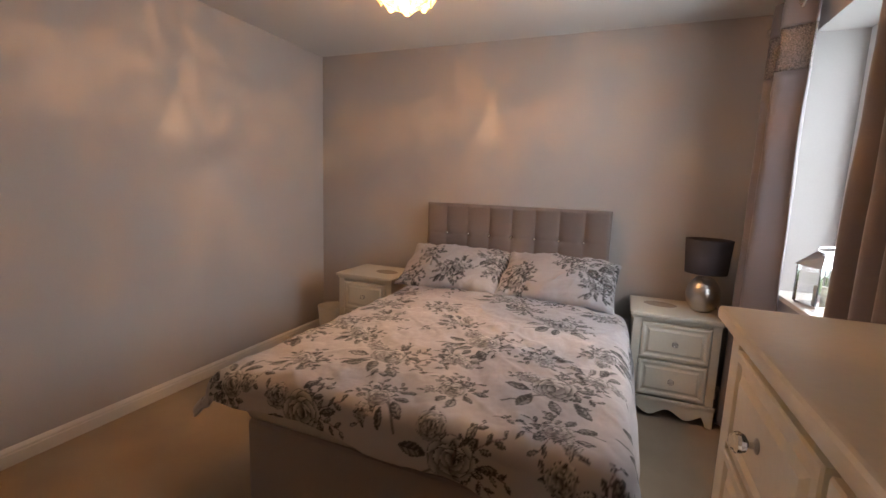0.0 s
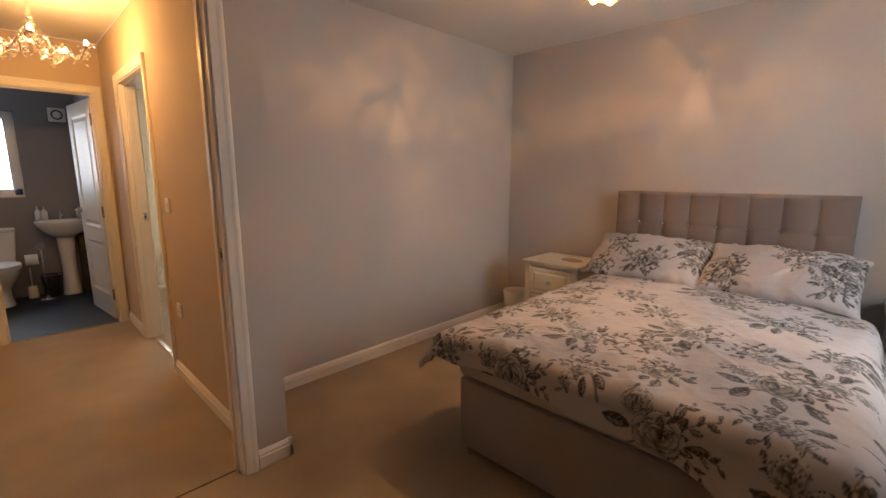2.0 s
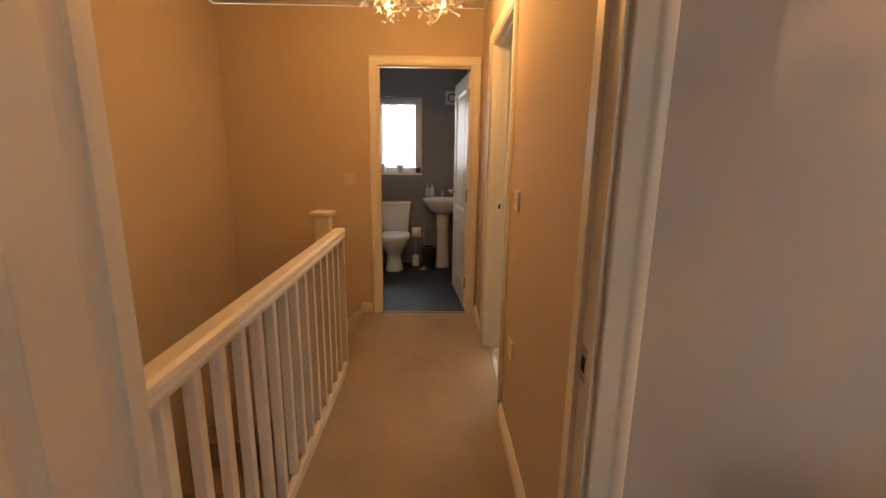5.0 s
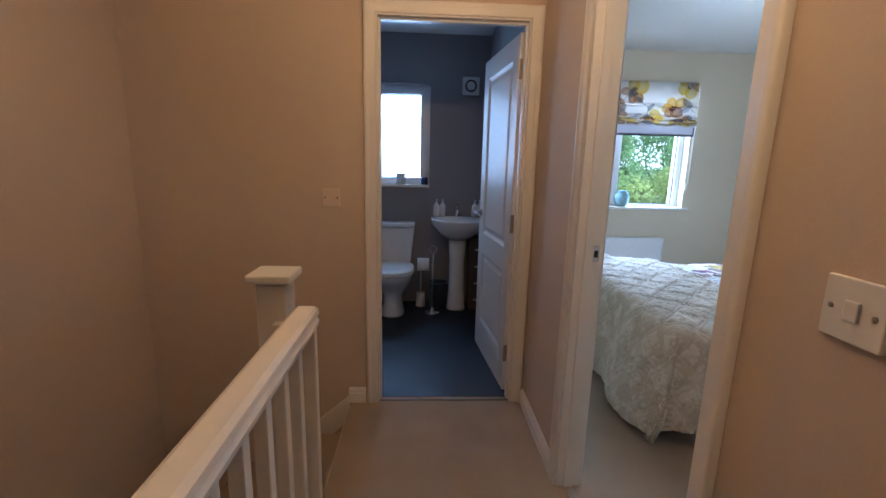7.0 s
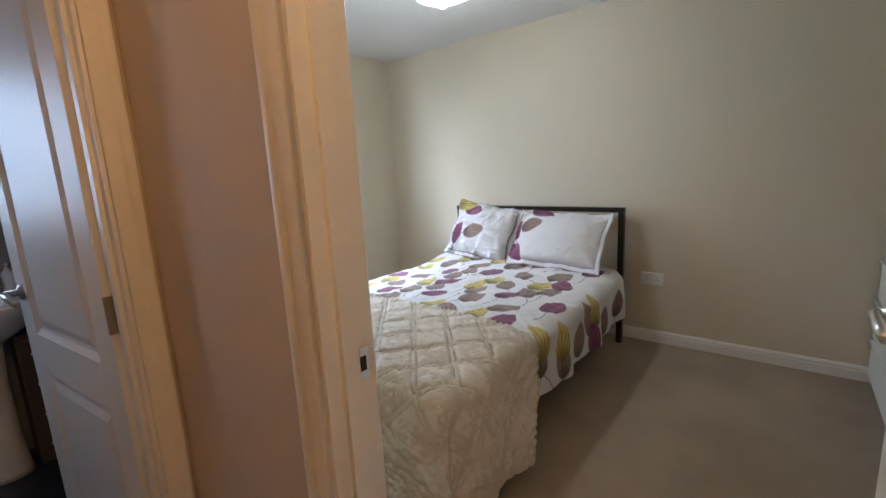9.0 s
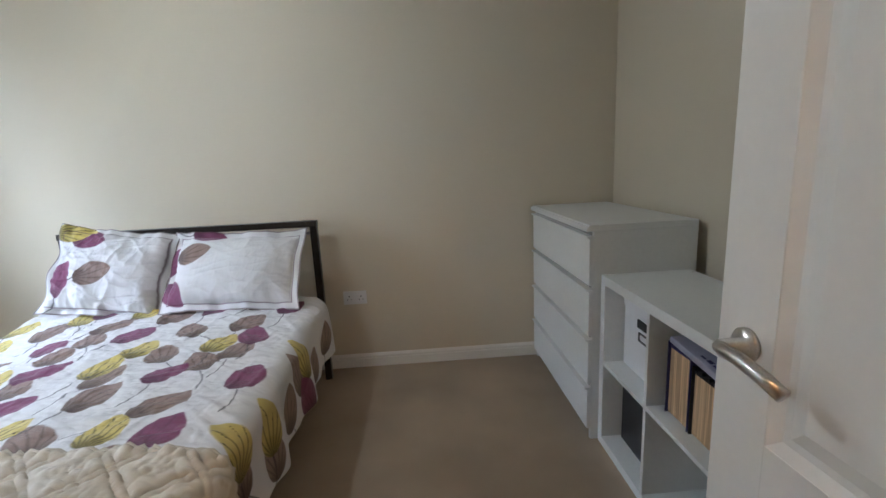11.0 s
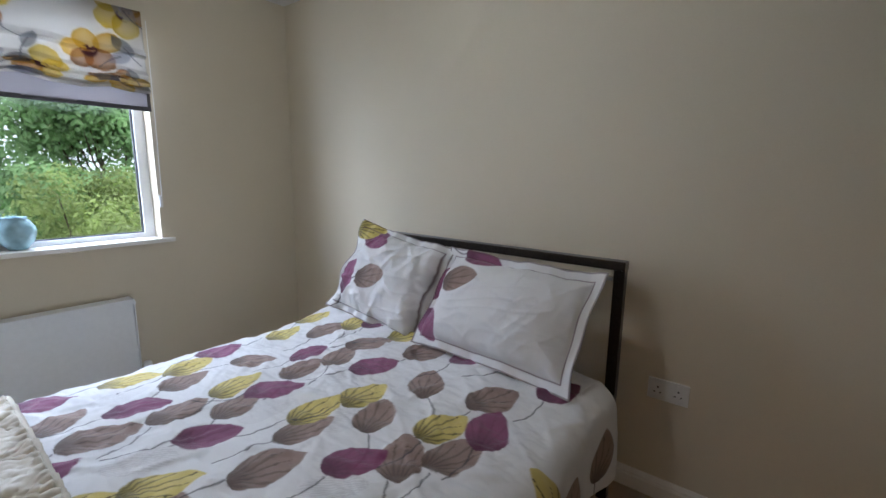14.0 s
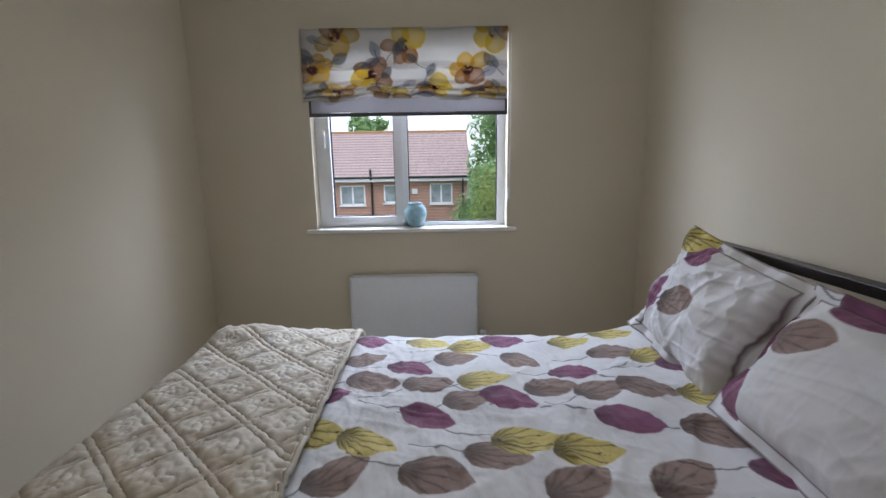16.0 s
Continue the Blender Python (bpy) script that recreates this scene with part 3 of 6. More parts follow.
def stamp_bouquet(S, T, col, x, y, size, turn, seed):
    """A rose over a fan of leaves, with a bud, a stem and feathery sprigs."""
    rng = random.Random(seed)
    stem = turn + 3.75
    stamp_line(S, T, col, x, y, x + math.cos(stem) * size * 3.0, y + math.sin(stem) * size * 3.0, 0.0042, (0.06, 0.06, 0.06), 0.015)
    for k in range(6):
        stamp_sprig(S, T, col, x, y, turn + (0.2, 0.75, 1.35, 2.6, 5.4, 5.95)[k] + rng.uniform(-0.15, 0.15), size * rng.uniform(1.9, 2.4), seed + k)
    for k, (a, d, l) in enumerate(((3.35, 1.75, 0.62), (4.0, 1.95, 0.78), (4.6, 1.65, 0.62), (5.25, 2.05, 0.66), (0.1, 1.5, 0.46), (1.2, 1.4, 0.42))):
        a += turn + rng.uniform(-0.15, 0.15)
        stamp_grey_leaf(S, T, col, x + math.cos(a) * d * size, y + math.sin(a) * d * size, a + rng.uniform(-0.4, 0.4), size * l, seed + k)
    a = turn + 2.55
    stamp_rose(S, T, col, x + math.cos(a) * size * 1.55, y + math.sin(a) * size * 1.55, size * 0.58, turn, seed + 3)
    stamp_rose(S, T, col, x, y, size, turn, seed)


def drape(over, radius=0.06, flare=0.12):
    """Sideways and downward travel of cloth that goes over an edge by arc lengths over (negative: still on top)."""
    arc = radius * math.pi / 2
    ang = np.clip(over / radius, 0, math.pi / 2)
    past = np.clip(over - arc, 0, None)
    out = np.where(over < 0, over, radius * np.sin(ang)) + past * flare
    down = radius * (1 - np.cos(ang)) + past * math.sqrt(1 - flare**2)
    return out, down


def cushion(name, w, h, thick, colours, material, parent, label="", res=0.008, flange=0.0, seed=0, crease=0.5):
    """A stuffed pillow in its own plane: x along, y up, z thick; the two faces share a seam. colours(S, T) gives the print."""
    nu, nv = int(w / res), int(h / res)
    u, v = np.meshgrid(np.linspace(-1, 1, nu), np.linspace(-1, 1, nv))
    S, T = u * w / 2, v * h / 2
    fu, fv = 1 - 2 * flange / w, 1 - 2 * flange / h
    cu, cv = np.clip(np.abs(u) / fu, 0, 1), np.clip(np.abs(v) / fv, 0, 1)
    puff = ((1 - cu**2.6) * (1 - cv**2.6)) ** 0.55
    pull = 0.055 * (1 - np.abs(v) ** 2) * np.sign(u) * np.abs(u) ** 3
    pull2 = 0.055 * (1 - np.abs(u) ** 2) * np.sign(v) * np.abs(v) ** 3
    ridge = lambda a, along, across, k, p=5: (1 - np.abs(blur_noise((S * math.cos(a) + T * math.sin(a)) * along, (T * math.cos(a) - S * math.sin(a)) * across, 1.0, seed + k, 2))) ** p
    fold = crease * (0.012 * blur_noise(S * (1 + 0.4 * T), T, 6, seed) + 0.011 * ridge(0.9, 3.5, 11, 5) + 0.009 * ridge(-0.5, 4, 13, 9) + 0.006 * ridge(0.2, 6, 22, 13) + 0.003 * ridge(1.4, 10, 34, 17))
    # gathers that run in from the seam
    rim = np.exp(-((1 - np.maximum(cu, cv)) / 0.16) ** 2) * (np.maximum(cu, cv) < 0.995)
    gather = np.where(cu > cv, np.sin(v * h * 75 + 3 * blur_noise(S, T, 6, seed + 21)), np.sin(u * w * 70 + 3 * blur_noise(S, T, 6, seed + 22)))
    fold = fold + crease * 0.0045 * rim * gather
    x, y = S - pull * w * 0.5, T - pull2 * h * 0.5
    wave = (0.010 * np.sin(u * 8 + seed) + 0.008 * np.sin(v * 7 + seed) + 0.004 * np.sin(u * 23 + v * 5)) * (1 - puff) * (0.5 + crease)
    col = colours(S, T)
    front = np.stack([x, y, thick / 2 * puff + fold * puff ** 0.4 + wave + 0.002], -1)
    back = np.stack([x, y, -thick / 2 * puff + wave - 0.002], -1)
    ob = sheet(name, front, col, material, parent, label)
    sheet("underside", back[:, ::-1], np.ascontiguousarray(col[:, ::-1]), material, ob)
    return ob


LINEN = mat("printed_cotton", (1, 1, 1), 0.85, grain=700, spread=0.05, bump=0.0006, bump_scale=900, alpha_attr="print", sheen=0.15)
SATIN = mat("quilted_satin", (1, 1, 1), 0.62, grain=500, spread=0.04, bump=0.0004, bump_scale=500, alpha_attr="print", sheen=0.2)
def see_through(m, share):
    """Lets a share of the light pass through thin cloth or leaves."""
    n, l = m.node_tree.nodes, m.node_tree.links
    b, out = n["Principled BSDF"], n["Material Output"]
    tl, mx = n.new("ShaderNodeBsdfTranslucent"), n.new("ShaderNodeMixShader")
    l.new(b.inputs["Base Color"].links[0].from_socket, tl.inputs["Color"])
    mx.inputs[0].default_value = share
    l.new(b.outputs[0], mx.inputs[1])
    l.new(tl.outputs[0], mx.inputs[2])
    l.new(mx.outputs[0], out.inputs["Surface"])


BLINDCLOTH = mat("printed_blind_cloth", (1, 1, 1), 0.8, grain=600, spread=0.05, bump=0.0004, bump_scale=800, alpha_attr="print")
GREYFAB = mat("grey_woven_fabric", (0.185, 0.150, 0.138), 0.95, grain=650, spread=0.16, bump=0.0012, bump_scale=700, sheen=0.3)
DIVAN = mat("grey_divan_fabric", (0.30, 0.265, 0.265), 0.95, grain=650, spread=0.12, bump=0.001, bump_scale=700, sheen=0.3)
MATTRESS = mat("pale_grey_ticking", (0.42, 0.40, 0.41), 0.9, grain=400, spread=0.06, bump=0.001, bump_scale=300)


see_through(BLINDCLOTH, 0.45)


# ---- bedroom: divan bed ----
bed = thing("divan_bed", "grey fabric divan double bed with patterned bedding", "bed", (0.56, 0, 0))
BX0, BX1, BY0, BY1 = -0.64, 0.665, 2.58, 4.50
part("divan_base", box(BX0 + 0.01, BX1 - 0.01, BY0 + 0.01, BY1, 0.05, 0.40, 0.02, 3), DIVAN, bed, "grey fabric divan base")
part("mattress", box(BX0, BX1, BY0, BY1, 0.402, 0.585, 0.05, 4), MATTRESS, bed, "pale grey mattress", True)
for cx in (BX0 + 0.06, BX1 - 0.06):
    for cy in (BY0 + 0.05, 3.5, BY1 - 0.1):
        part("castor", lathe([(0.012, 0), (0.020, 0.004), (0.022, 0.02), (0.012, 0.04), (0.012, 0.055)], 16, (cx, cy, 0.0)), CHROME, bed, "small chrome castor", True)


def rose_print(S, T):
    base = np.ones(S.shape + (3,)) * np.array([0.42, 0.395, 0.405])
    base *= 1 + 0.03 * blur_noise(S, T, 12, 4)[..., None]
    return base


def build_headboard():
    """Buttoned headboard: eight upright bolsters, a cross seam and crystal buttons."""
    hb = thing("headboard", "grey upholstered headboard with crystal buttons", "headboard", (0.505, 4.515, 0))
    w, z0, z1 = 1.35, 0.35, 1.21
    nx, nz = 300, 170
    X, Z = np.meshgrid(np.linspace(-w / 2, w / 2, nx), np.linspace(z0, z1, nz))
    u = (X + w / 2) / (w / 8)
    ridge = np.abs(np.sin(u * math.pi)) ** 0.45
    seam_z = 0.985
    cross = 1 - np.exp(-((Z - seam_z) / 0.012) ** 2)
    edge = np.clip((w / 2 - np.abs(X)) / 0.02, 0, 1) ** 0.5 * np.clip((z1 - Z) / 0.02, 0, 1) ** 0.5
    tuft = np.ones_like(X)
    for k in range(1, 8):
        d = np.hypot(X - (-w / 2 + k * w / 8), Z - seam_z)
        tuft *= 1 - 0.9 * np.exp(-(d / 0.022) ** 2)
    depth = 0.012 + 0.028 * edge * (0.35 + 0.65 * ridge) * (0.90 + 0.10 * cross) * tuft
    xyz = np.stack([X, -depth, Z], -1)
    sheet("cover", xyz, None, GREYFAB, hb, "grey woven tufted cover")
    part("backing", box(-w / 2, w / 2, -0.013, 0.09, z0, z1, 0.008), GREYFAB, hb)
    for k in range(1, 8):
        part("button", lathe([(0.006, 0), (0.013, 0.003), (0.014, 0.007), (0.007, 0.014)], 8), CHROME, hb, "crystal button", False).matrix_basis = pose(-w / 2 + k * w / 8, -0.014, seam_z, 90)


CRYSTAL = glass("crystal", (1, 1, 1, 1), 0.02)
build_headboard()


def build_duvet():
    """Duvet: it hangs short at the foot and far down on the window side."""
    res = 0.0042
    s = np.arange(BX0 - 0.26, BX1 + 0.50, res)
    t = np.arange(BY0 - 0.22, 4.20, res)
    S, T = np.meshgrid(s, t)
    # at the foot the hem hangs short on one side and long on the other
    hem = 0.14 + 0.05 * np.clip((S - BX0) / (BX1 - BX0), 0, 1.1) + 0.16 * np.clip((S - BX0) / (BX1 - BX0), 0, 1.1) ** 6
    T = np.where(T < BY0 - 0.01, BY0 - 0.01 - (BY0 - 0.01 - T) * hem / 0.21, T)
    left, dl = drape(BX0 - 0.02 - S, 0.08, 0.75)
    right, dr = drape(S - BX1 - 0.02, 0.07, 0.14)
    foot, df = drape(BY0 - 0.01 - T, 0.06, 0.22)
    X = np.where(S < 0, BX0 - 0.02 - left, BX1 + 0.02 + right)
    X = np.where((S > BX0 - 0.02) & (S < BX1 + 0.02), S, X)
    Y = np.where(T < BY0 - 0.01, BY0 - 0.01 - foot, T)
    dl, dr, df = np.where(S < 0, dl, 0), np.where(S > 0, dr, 0), np.where(T < 3.4, df, 0)
    down = np.maximum(np.maximum(dl, dr), df) + 0.35 * np.minimum(np.maximum(dl, dr), df)
    hang = np.clip(down / 0.2, 0, 1)
    puff = 0.018 * blur_noise(S, T, 2.2, 11) + 0.010 * blur_noise(S, T, 6, 12) + 0.006 * blur_noise(S * 1.6, T * 0.8, 13, 13) + 0.002 * blur_noise(S, T, 36, 17)
    crease = lambda a, along, across, k: (1 - np.abs(blur_noise((S * math.cos(a) + T * math.sin(a)) * along, (T * math.cos(a) - S * math.sin(a)) * across, 1.0, k, 2))) ** 4
    puff = puff + 0.008 * crease(0.6, 2.2, 6, 71) + 0.006 * crease(-0.8, 3, 8, 73)
    crown = 0.035 * (1 - np.clip(np.abs(S / 0.75), 0, 1) ** 4)
    Z = 0.597 + crown + puff * (1 - 0.5 * hang) - down
    wav = 0.022 * np.sin(T * 10 + 2 * blur_noise(S, T, 2, 15)) * hang
    X = X + np.where(S > 0, wav * (dr > 0.02), -wav * (dl > 0.02))
    Y = Y - 0.018 * np.sin(S * 11 + 1.3) * np.clip(df / 0.15, 0, 1)
    # turned-back head end
    Z = Z - np.clip((T - 4.12) / 0.08, 0, 1) ** 2 * 0.05
    col = rose_print(S, T)
    big = [(-0.16, 2.89), (0.50, 2.90), (0.15, 3.20), (0.43, 3.62), (-0.70, 2.98), (0.07, 3.98), (-0.56, 3.60), (0.84, 3.42), (0.90, 2.80), (-0.28, 2.45), (0.27, 2.44), (0.68, 2.42)]
    small = [(-0.45, 2.71), (0.18, 2.73), (-0.76, 2.87), (-0.22, 3.62), (-0.58, 3.90), (0.34, 4.10), (-0.60, 3.18), (-0.33, 4.12), (0.42, 3.14), (0.64, 3.05), (-0.42, 3.33), (0.62, 3.95), (0.86, 3.9), (-0.02, 2.58), (0.55, 2.62), (-0.60, 2.50), (-0.05, 3.42), (-0.40, 3.05), (0.20, 3.80), (0.66, 3.30), (0.10, 2.98)]
    for k, (x, y) in enumerate(small):
        stamp_bouquet(S, T, col, x, y, 0.047, 1.1 * k, k + 40)
    for k, (x, y) in enumerate(big):
        stamp_bouquet(S, T, col, x, y, 0.073, 0.25 * math.sin(k * 2.3), k + 3)
    rng = random.Random(5)
    for k in range(34):
        stamp_sprig(S, T, col, rng.uniform(-0.85, 1.1), rng.uniform(2.4, 4.15), rng.uniform(0, 6), 0.07, k)
    d = sheet("duvet", np.stack([X, Y, Z], -1), col, LINEN, None, thick=0.012)
    d.matrix_basis = pose(0.56, 0, 0)
    tagged(d, "grey duvet printed with charcoal roses and leaves", "duvet")


build_duvet()


def pillow_roses(shift):
    def paint(S, T):
        col = rose_print(S, T)
        for k in range(7):
            rng = random.Random(shift * 50 + k)
            stamp_bouquet(S, T, col, rng.uniform(-0.34, 0.34), -0.2 + 0.4 * ((k * 0.37 + 0.2 * shift) % 1), 0.046, k * 1.3, k + shift * 9)
        return col
    return paint


for k, (px, turn) in enumerate(((0.15, 2), (0.88, -3))):
    p = cushion("pillow", 0.76, 0.47, 0.20, pillow_roses(k + 1), LINEN, None, res=0.007, seed=k + 2, crease=0.9)
    p.matrix_basis = pose(px, 4.28, 0.745, 30, 0, turn)
    tagged(p, "grey rose-printed pillow leaning on the headboard", "pillow", group="pillows on the divan bed")


# ---- guest room: metal bed ----
METALB = mat("dark_bronze_metal", (0.035, 0.028, 0.024), 0.28, metal=0.6, grain=90, spread=0.2, bump=0.0002)
gbed = thing("metal_bed", "dark bronze metal double bed frame", "bed", (-3.95, 0, 0))
GX = 0.70
for sx in (-1, 1):
    part("leg", box(sx * GX - 0.02, sx * GX + 0.02, 4.64, 4.68, 0, 0.99, 0.003), METALB, gbed, "dark metal head post")
    part("foot_leg", box(sx * (GX - 0.04) - 0.02, sx * (GX - 0.04) + 0.02, 2.60, 2.64, 0, 0.30, 0.003), METALB, gbed)
    part("side_rail", box(sx * GX - 0.015, sx * GX + 0.015, 2.62, 4.64, 0.25, 0.31, 0.003), METALB, gbed)
part("top_rail", box(-GX - 0.021, GX + 0.021, 4.635, 4.685, 0.960, 0.995, 0.004), METALB, gbed, "dark metal head rail")
part("inner_rail", box(-GX + 0.02, GX - 0.02, 4.65, 4.668, 0.915, 0.933, 0.003), CHROME, gbed, "thin bright metal inlay rail")
part("lower_rail", box(-GX + 0.02, GX - 0.02, 4.645, 4.67, 0.42, 0.46, 0.003), METALB, gbed)
part("foot_rail", box(-GX, GX, 2.60, 2.63, 0.25, 0.31, 0.003), METALB, gbed)
for k in range(9):
    part("slat", box(-GX + 0.015, GX - 0.015, 2.75 + 0.21 * k, 2.82 + 0.21 * k, 0.285, 0.305), IVORY, gbed, "pale wooden slat")
gm = part("guest_mattress", box(-4.63, -3.27, 2.64, 4.60, 0.31, 0.52, 0.04, 4), mat("white_ticking", (0.66, 0.64, 0.60), 0.9, grain=300, spread=0.05, bump=0.001), None, "", True)
tagged(gm, "white mattress on the metal bed frame", "mattress")

MAROON, BROWN, YELLOW, SCRIB = (0.175, 0.024, 0.090), (0.235, 0.150, 0.115), (0.560, 0.440, 0.100), (0.44, 0.41, 0.42)


def leaf_print(S, T):
    return np.ones(S.shape + (3,)) * np.array([0.70, 0.685, 0.68]) * (1 + 0.02 * blur_noise(S, T, 10, 8)[..., None])


def build_guest_duvet():
    res = 0.0038
    s = np.arange(-4.86, -2.925, res)
    t = np.arange(2.70, 4.46, res)
    S, T = np.meshgrid(s, t)
    ex0, ex1 = -4.64, -3.245
    lo, dl = drape(ex0 - S, 0.06, 0.08)
    ro, dr = drape(S - ex1, 0.06, 0.04)
    X = np.where(S < ex0, ex0 - lo, np.where(S > ex1, ex1 + ro, S))
    down = np.where(S < -4, dl, dr)
    hang = np.clip(down / 0.15, 0, 1)
    puff = 0.014 * blur_noise(S, T, 2.5, 21) + 0.008 * blur_noise(S, T, 7, 22) + 0.005 * blur_noise(S * 0.7 + T, T - S * 0.5, 15, 23) + 0.002 * blur_noise(S, T * 1.5, 40, 27)
    crease = lambda a, along, across, k: (1 - np.abs(blur_noise((S * math.cos(a) + T * math.sin(a)) * along, (T * math.cos(a) - S * math.sin(a)) * across, 1.0, k, 2))) ** 4
    puff = puff + 0.009 * crease(0.5, 2.5, 7, 61) + 0.007 * crease(-0.7, 3, 9, 63) + 0.004 * crease(1.3, 5, 15, 65) ** 1.4 + 0.003 * crease(0.1, 7, 24, 67)
    crown = 0.03 * (1 - np.clip(np.abs((S + 3.95) / 0.75), 0, 1) ** 4)
    Z = 0.535 + crown + puff * (1 - 0.6 * hang) - down + 0.03 * np.clip((T - 4.1) / 0.3, 0, 1)
    wav = (0.016 * np.sin(T * 13 + 2 * blur_noise(S, T, 2, 25)) + 0.008 * np.sin(T * 29)) * hang
    X = X + np.where(S > -4, wav, -wav)
    col = leaf_print(S, T)
    maroon = [(-4.30, 3.39), (-3.99, 3.46), (-4.08, 3.72), (-4.26, 3.98), (-3.95, 4.05), (-4.28, 4.38), (-3.69, 4.32), (-4.12, 3.12), (-4.58, 3.21), (-4.59, 3.77), (-3.59, 3.65), (-3.40, 3.27), (-3.29, 3.61), (-3.32, 4.31), (-3.40, 3.99), (-2.99, 3.88), (-3.23, 2.97), (-3.55, 3.02)]
    brown = [(-4.39, 3.21), (-4.20, 3.27), (-4.18, 3.46), (-4.40, 3.56), (-4.08, 3.59), (-4.39, 3.81), (-4.15, 3.87), (-4.13, 4.03), (-4.41, 4.18), (-4.12, 4.18), (-3.74, 3.25), (-3.73, 3.49), (-3.81, 3.65), (-3.71, 3.83), (-3.71, 4.08), (-3.87, 4.26), (-3.44, 3.13), (-3.47, 4.13), (-3.49, 4.38), (-3.51, 3.74), (-3.06, 3.04), (-3.10, 3.23)]
    brown += [(-3.02, 3.44), (-3.04, 3.70), (-3.12, 3.83), (-3.02, 4.11), (-3.05, 4.33), (-3.48, 3.42), (-3.41, 3.84)]
    yellow = [(-4.57, 3.45), (-4.52, 3.62), (-4.21, 3.65), (-3.91, 3.15), (-3.86, 3.30), (-3.87, 3.73), (-3.82, 3.89), (-4.56, 4.05), (-4.61, 4.25), (-4.35, 4.31), (-4.04, 4.33), (-3.18, 3.27), (-3.12, 3.46), (-3.15, 3.92), (-3.51, 3.91), (-3.56, 3.28)]
    grey = [(-3.99, 3.30), (-3.99, 3.63), (-3.98, 3.96), (-4.07, 4.26), (-4.44, 3.38), (-3.76, 3.74), (-3.55, 3.55), (-3.35, 3.45), (-4.5, 3.95)]
    rng = random.Random(3)
    ink = (0.03, 0.025, 0.03)
    for x, y in grey:
        stamp_leaf(S, T, col, x, y, rng.uniform(0.8, 1.8), 0.085, 0.055, SCRIB, 2, int(x * 100) % 50)
    for pts, colour, kind in ((brown, BROWN, 0), (yellow, YELLOW, 1), (maroon, MAROON, 3)):
        for x, y in pts:
            big = rng.uniform(0.088, 0.102)
            if x > -3.2:
                ang = rng.uniform(-0.4, 0.4) + math.pi
            else:
                ang = rng.uniform(0.8, 2.2) if colour != MAROON else rng.uniform(0.6, 1.2) + 0.5
            a = ang + math.pi + rng.uniform(-0.3, 0.3)
            stamp_line(S, T, col, x + math.cos(a) * big, y + math.sin(a) * big, x + math.cos(a) * (big + 0.15), y + math.sin(a) * (big + 0.15), 0.0026, ink, 0.015)
            stamp_leaf(S, T, col, x, y, ang, big, big * 0.66, colour, kind, int(abs(x) * 37 + y * 11) % 50)
    d = sheet("duvet", np.stack([X, T, Z], -1), col, LINEN, None, thick=0.010)
    tagged(d, "white duvet printed with plum, brown and yellow leaves", "duvet")


build_guest_duvet()


def pillow_leaves(spots):
    def paint(S, T):
        col = leaf_print(S, T)
        for k, (x, y, ang, colour) in enumerate(spots):
            a = ang + math.pi
            stamp_line(S, T, col, x + math.cos(a) * 0.08, y + math.sin(a) * 0.08, x + math.cos(a) * 0.2, y + math.sin(a) * 0.2, 0.003, (0.03, 0.025, 0.03), 0.015)
            stamp_leaf(S, T, col, x, y, ang, 0.098, 0.060, colour, {BROWN: 0, YELLOW: 1}.get(colour, 3), k)
        inset = np.minimum(S.max() - np.abs(S), T.max() - np.abs(T))
        lay(col, (np.abs(inset - 0.038) < 0.0035) * 0.8, (0.09, 0.022, 0.045))
        lay(col, (inset < 0.0045) * 0.7, (0.10, 0.05, 0.05))
        return col
    return paint


ga = cushion("pillow", 0.72, 0.465, 0.17, pillow_leaves([(-0.20, 0.07, 0.2, BROWN), (-0.30, -0.14, -0.7, MAROON), (-0.16, 0.20, -0.2, MAROON), (-0.36, 0.05, 1.2, MAROON)]), LINEN, None, res=0.0042, flange=0.042, seed=6, crease=0.55)
ga.matrix_basis = pose(-3.62, 4.41, 0.785, 54, 0, 0) @ pose(0, 0, 0, 0, 0, -2)
gb = cushion("pillow", 0.61, 0.49, 0.17, pillow_leaves([(-0.04, -0.02, 0.25, BROWN), (-0.21, -0.06, 1.3, MAROON), (-0.12, 0.16, 0.0, MAROON), (-0.22, 0.20, 0.3, YELLOW)]), LINEN, None, res=0.0042, flange=0.036, seed=9, crease=1.25)
gb.matrix_basis = pose(-4.27, 4.445, 0.80, 64, 0, 4) @ pose(0, 0, 0, 0, 0, -9)
for p in (ga, gb):
    tagged(p, "white pillow with plum and brown leaf print", "pillow", group="pillows on the metal bed")


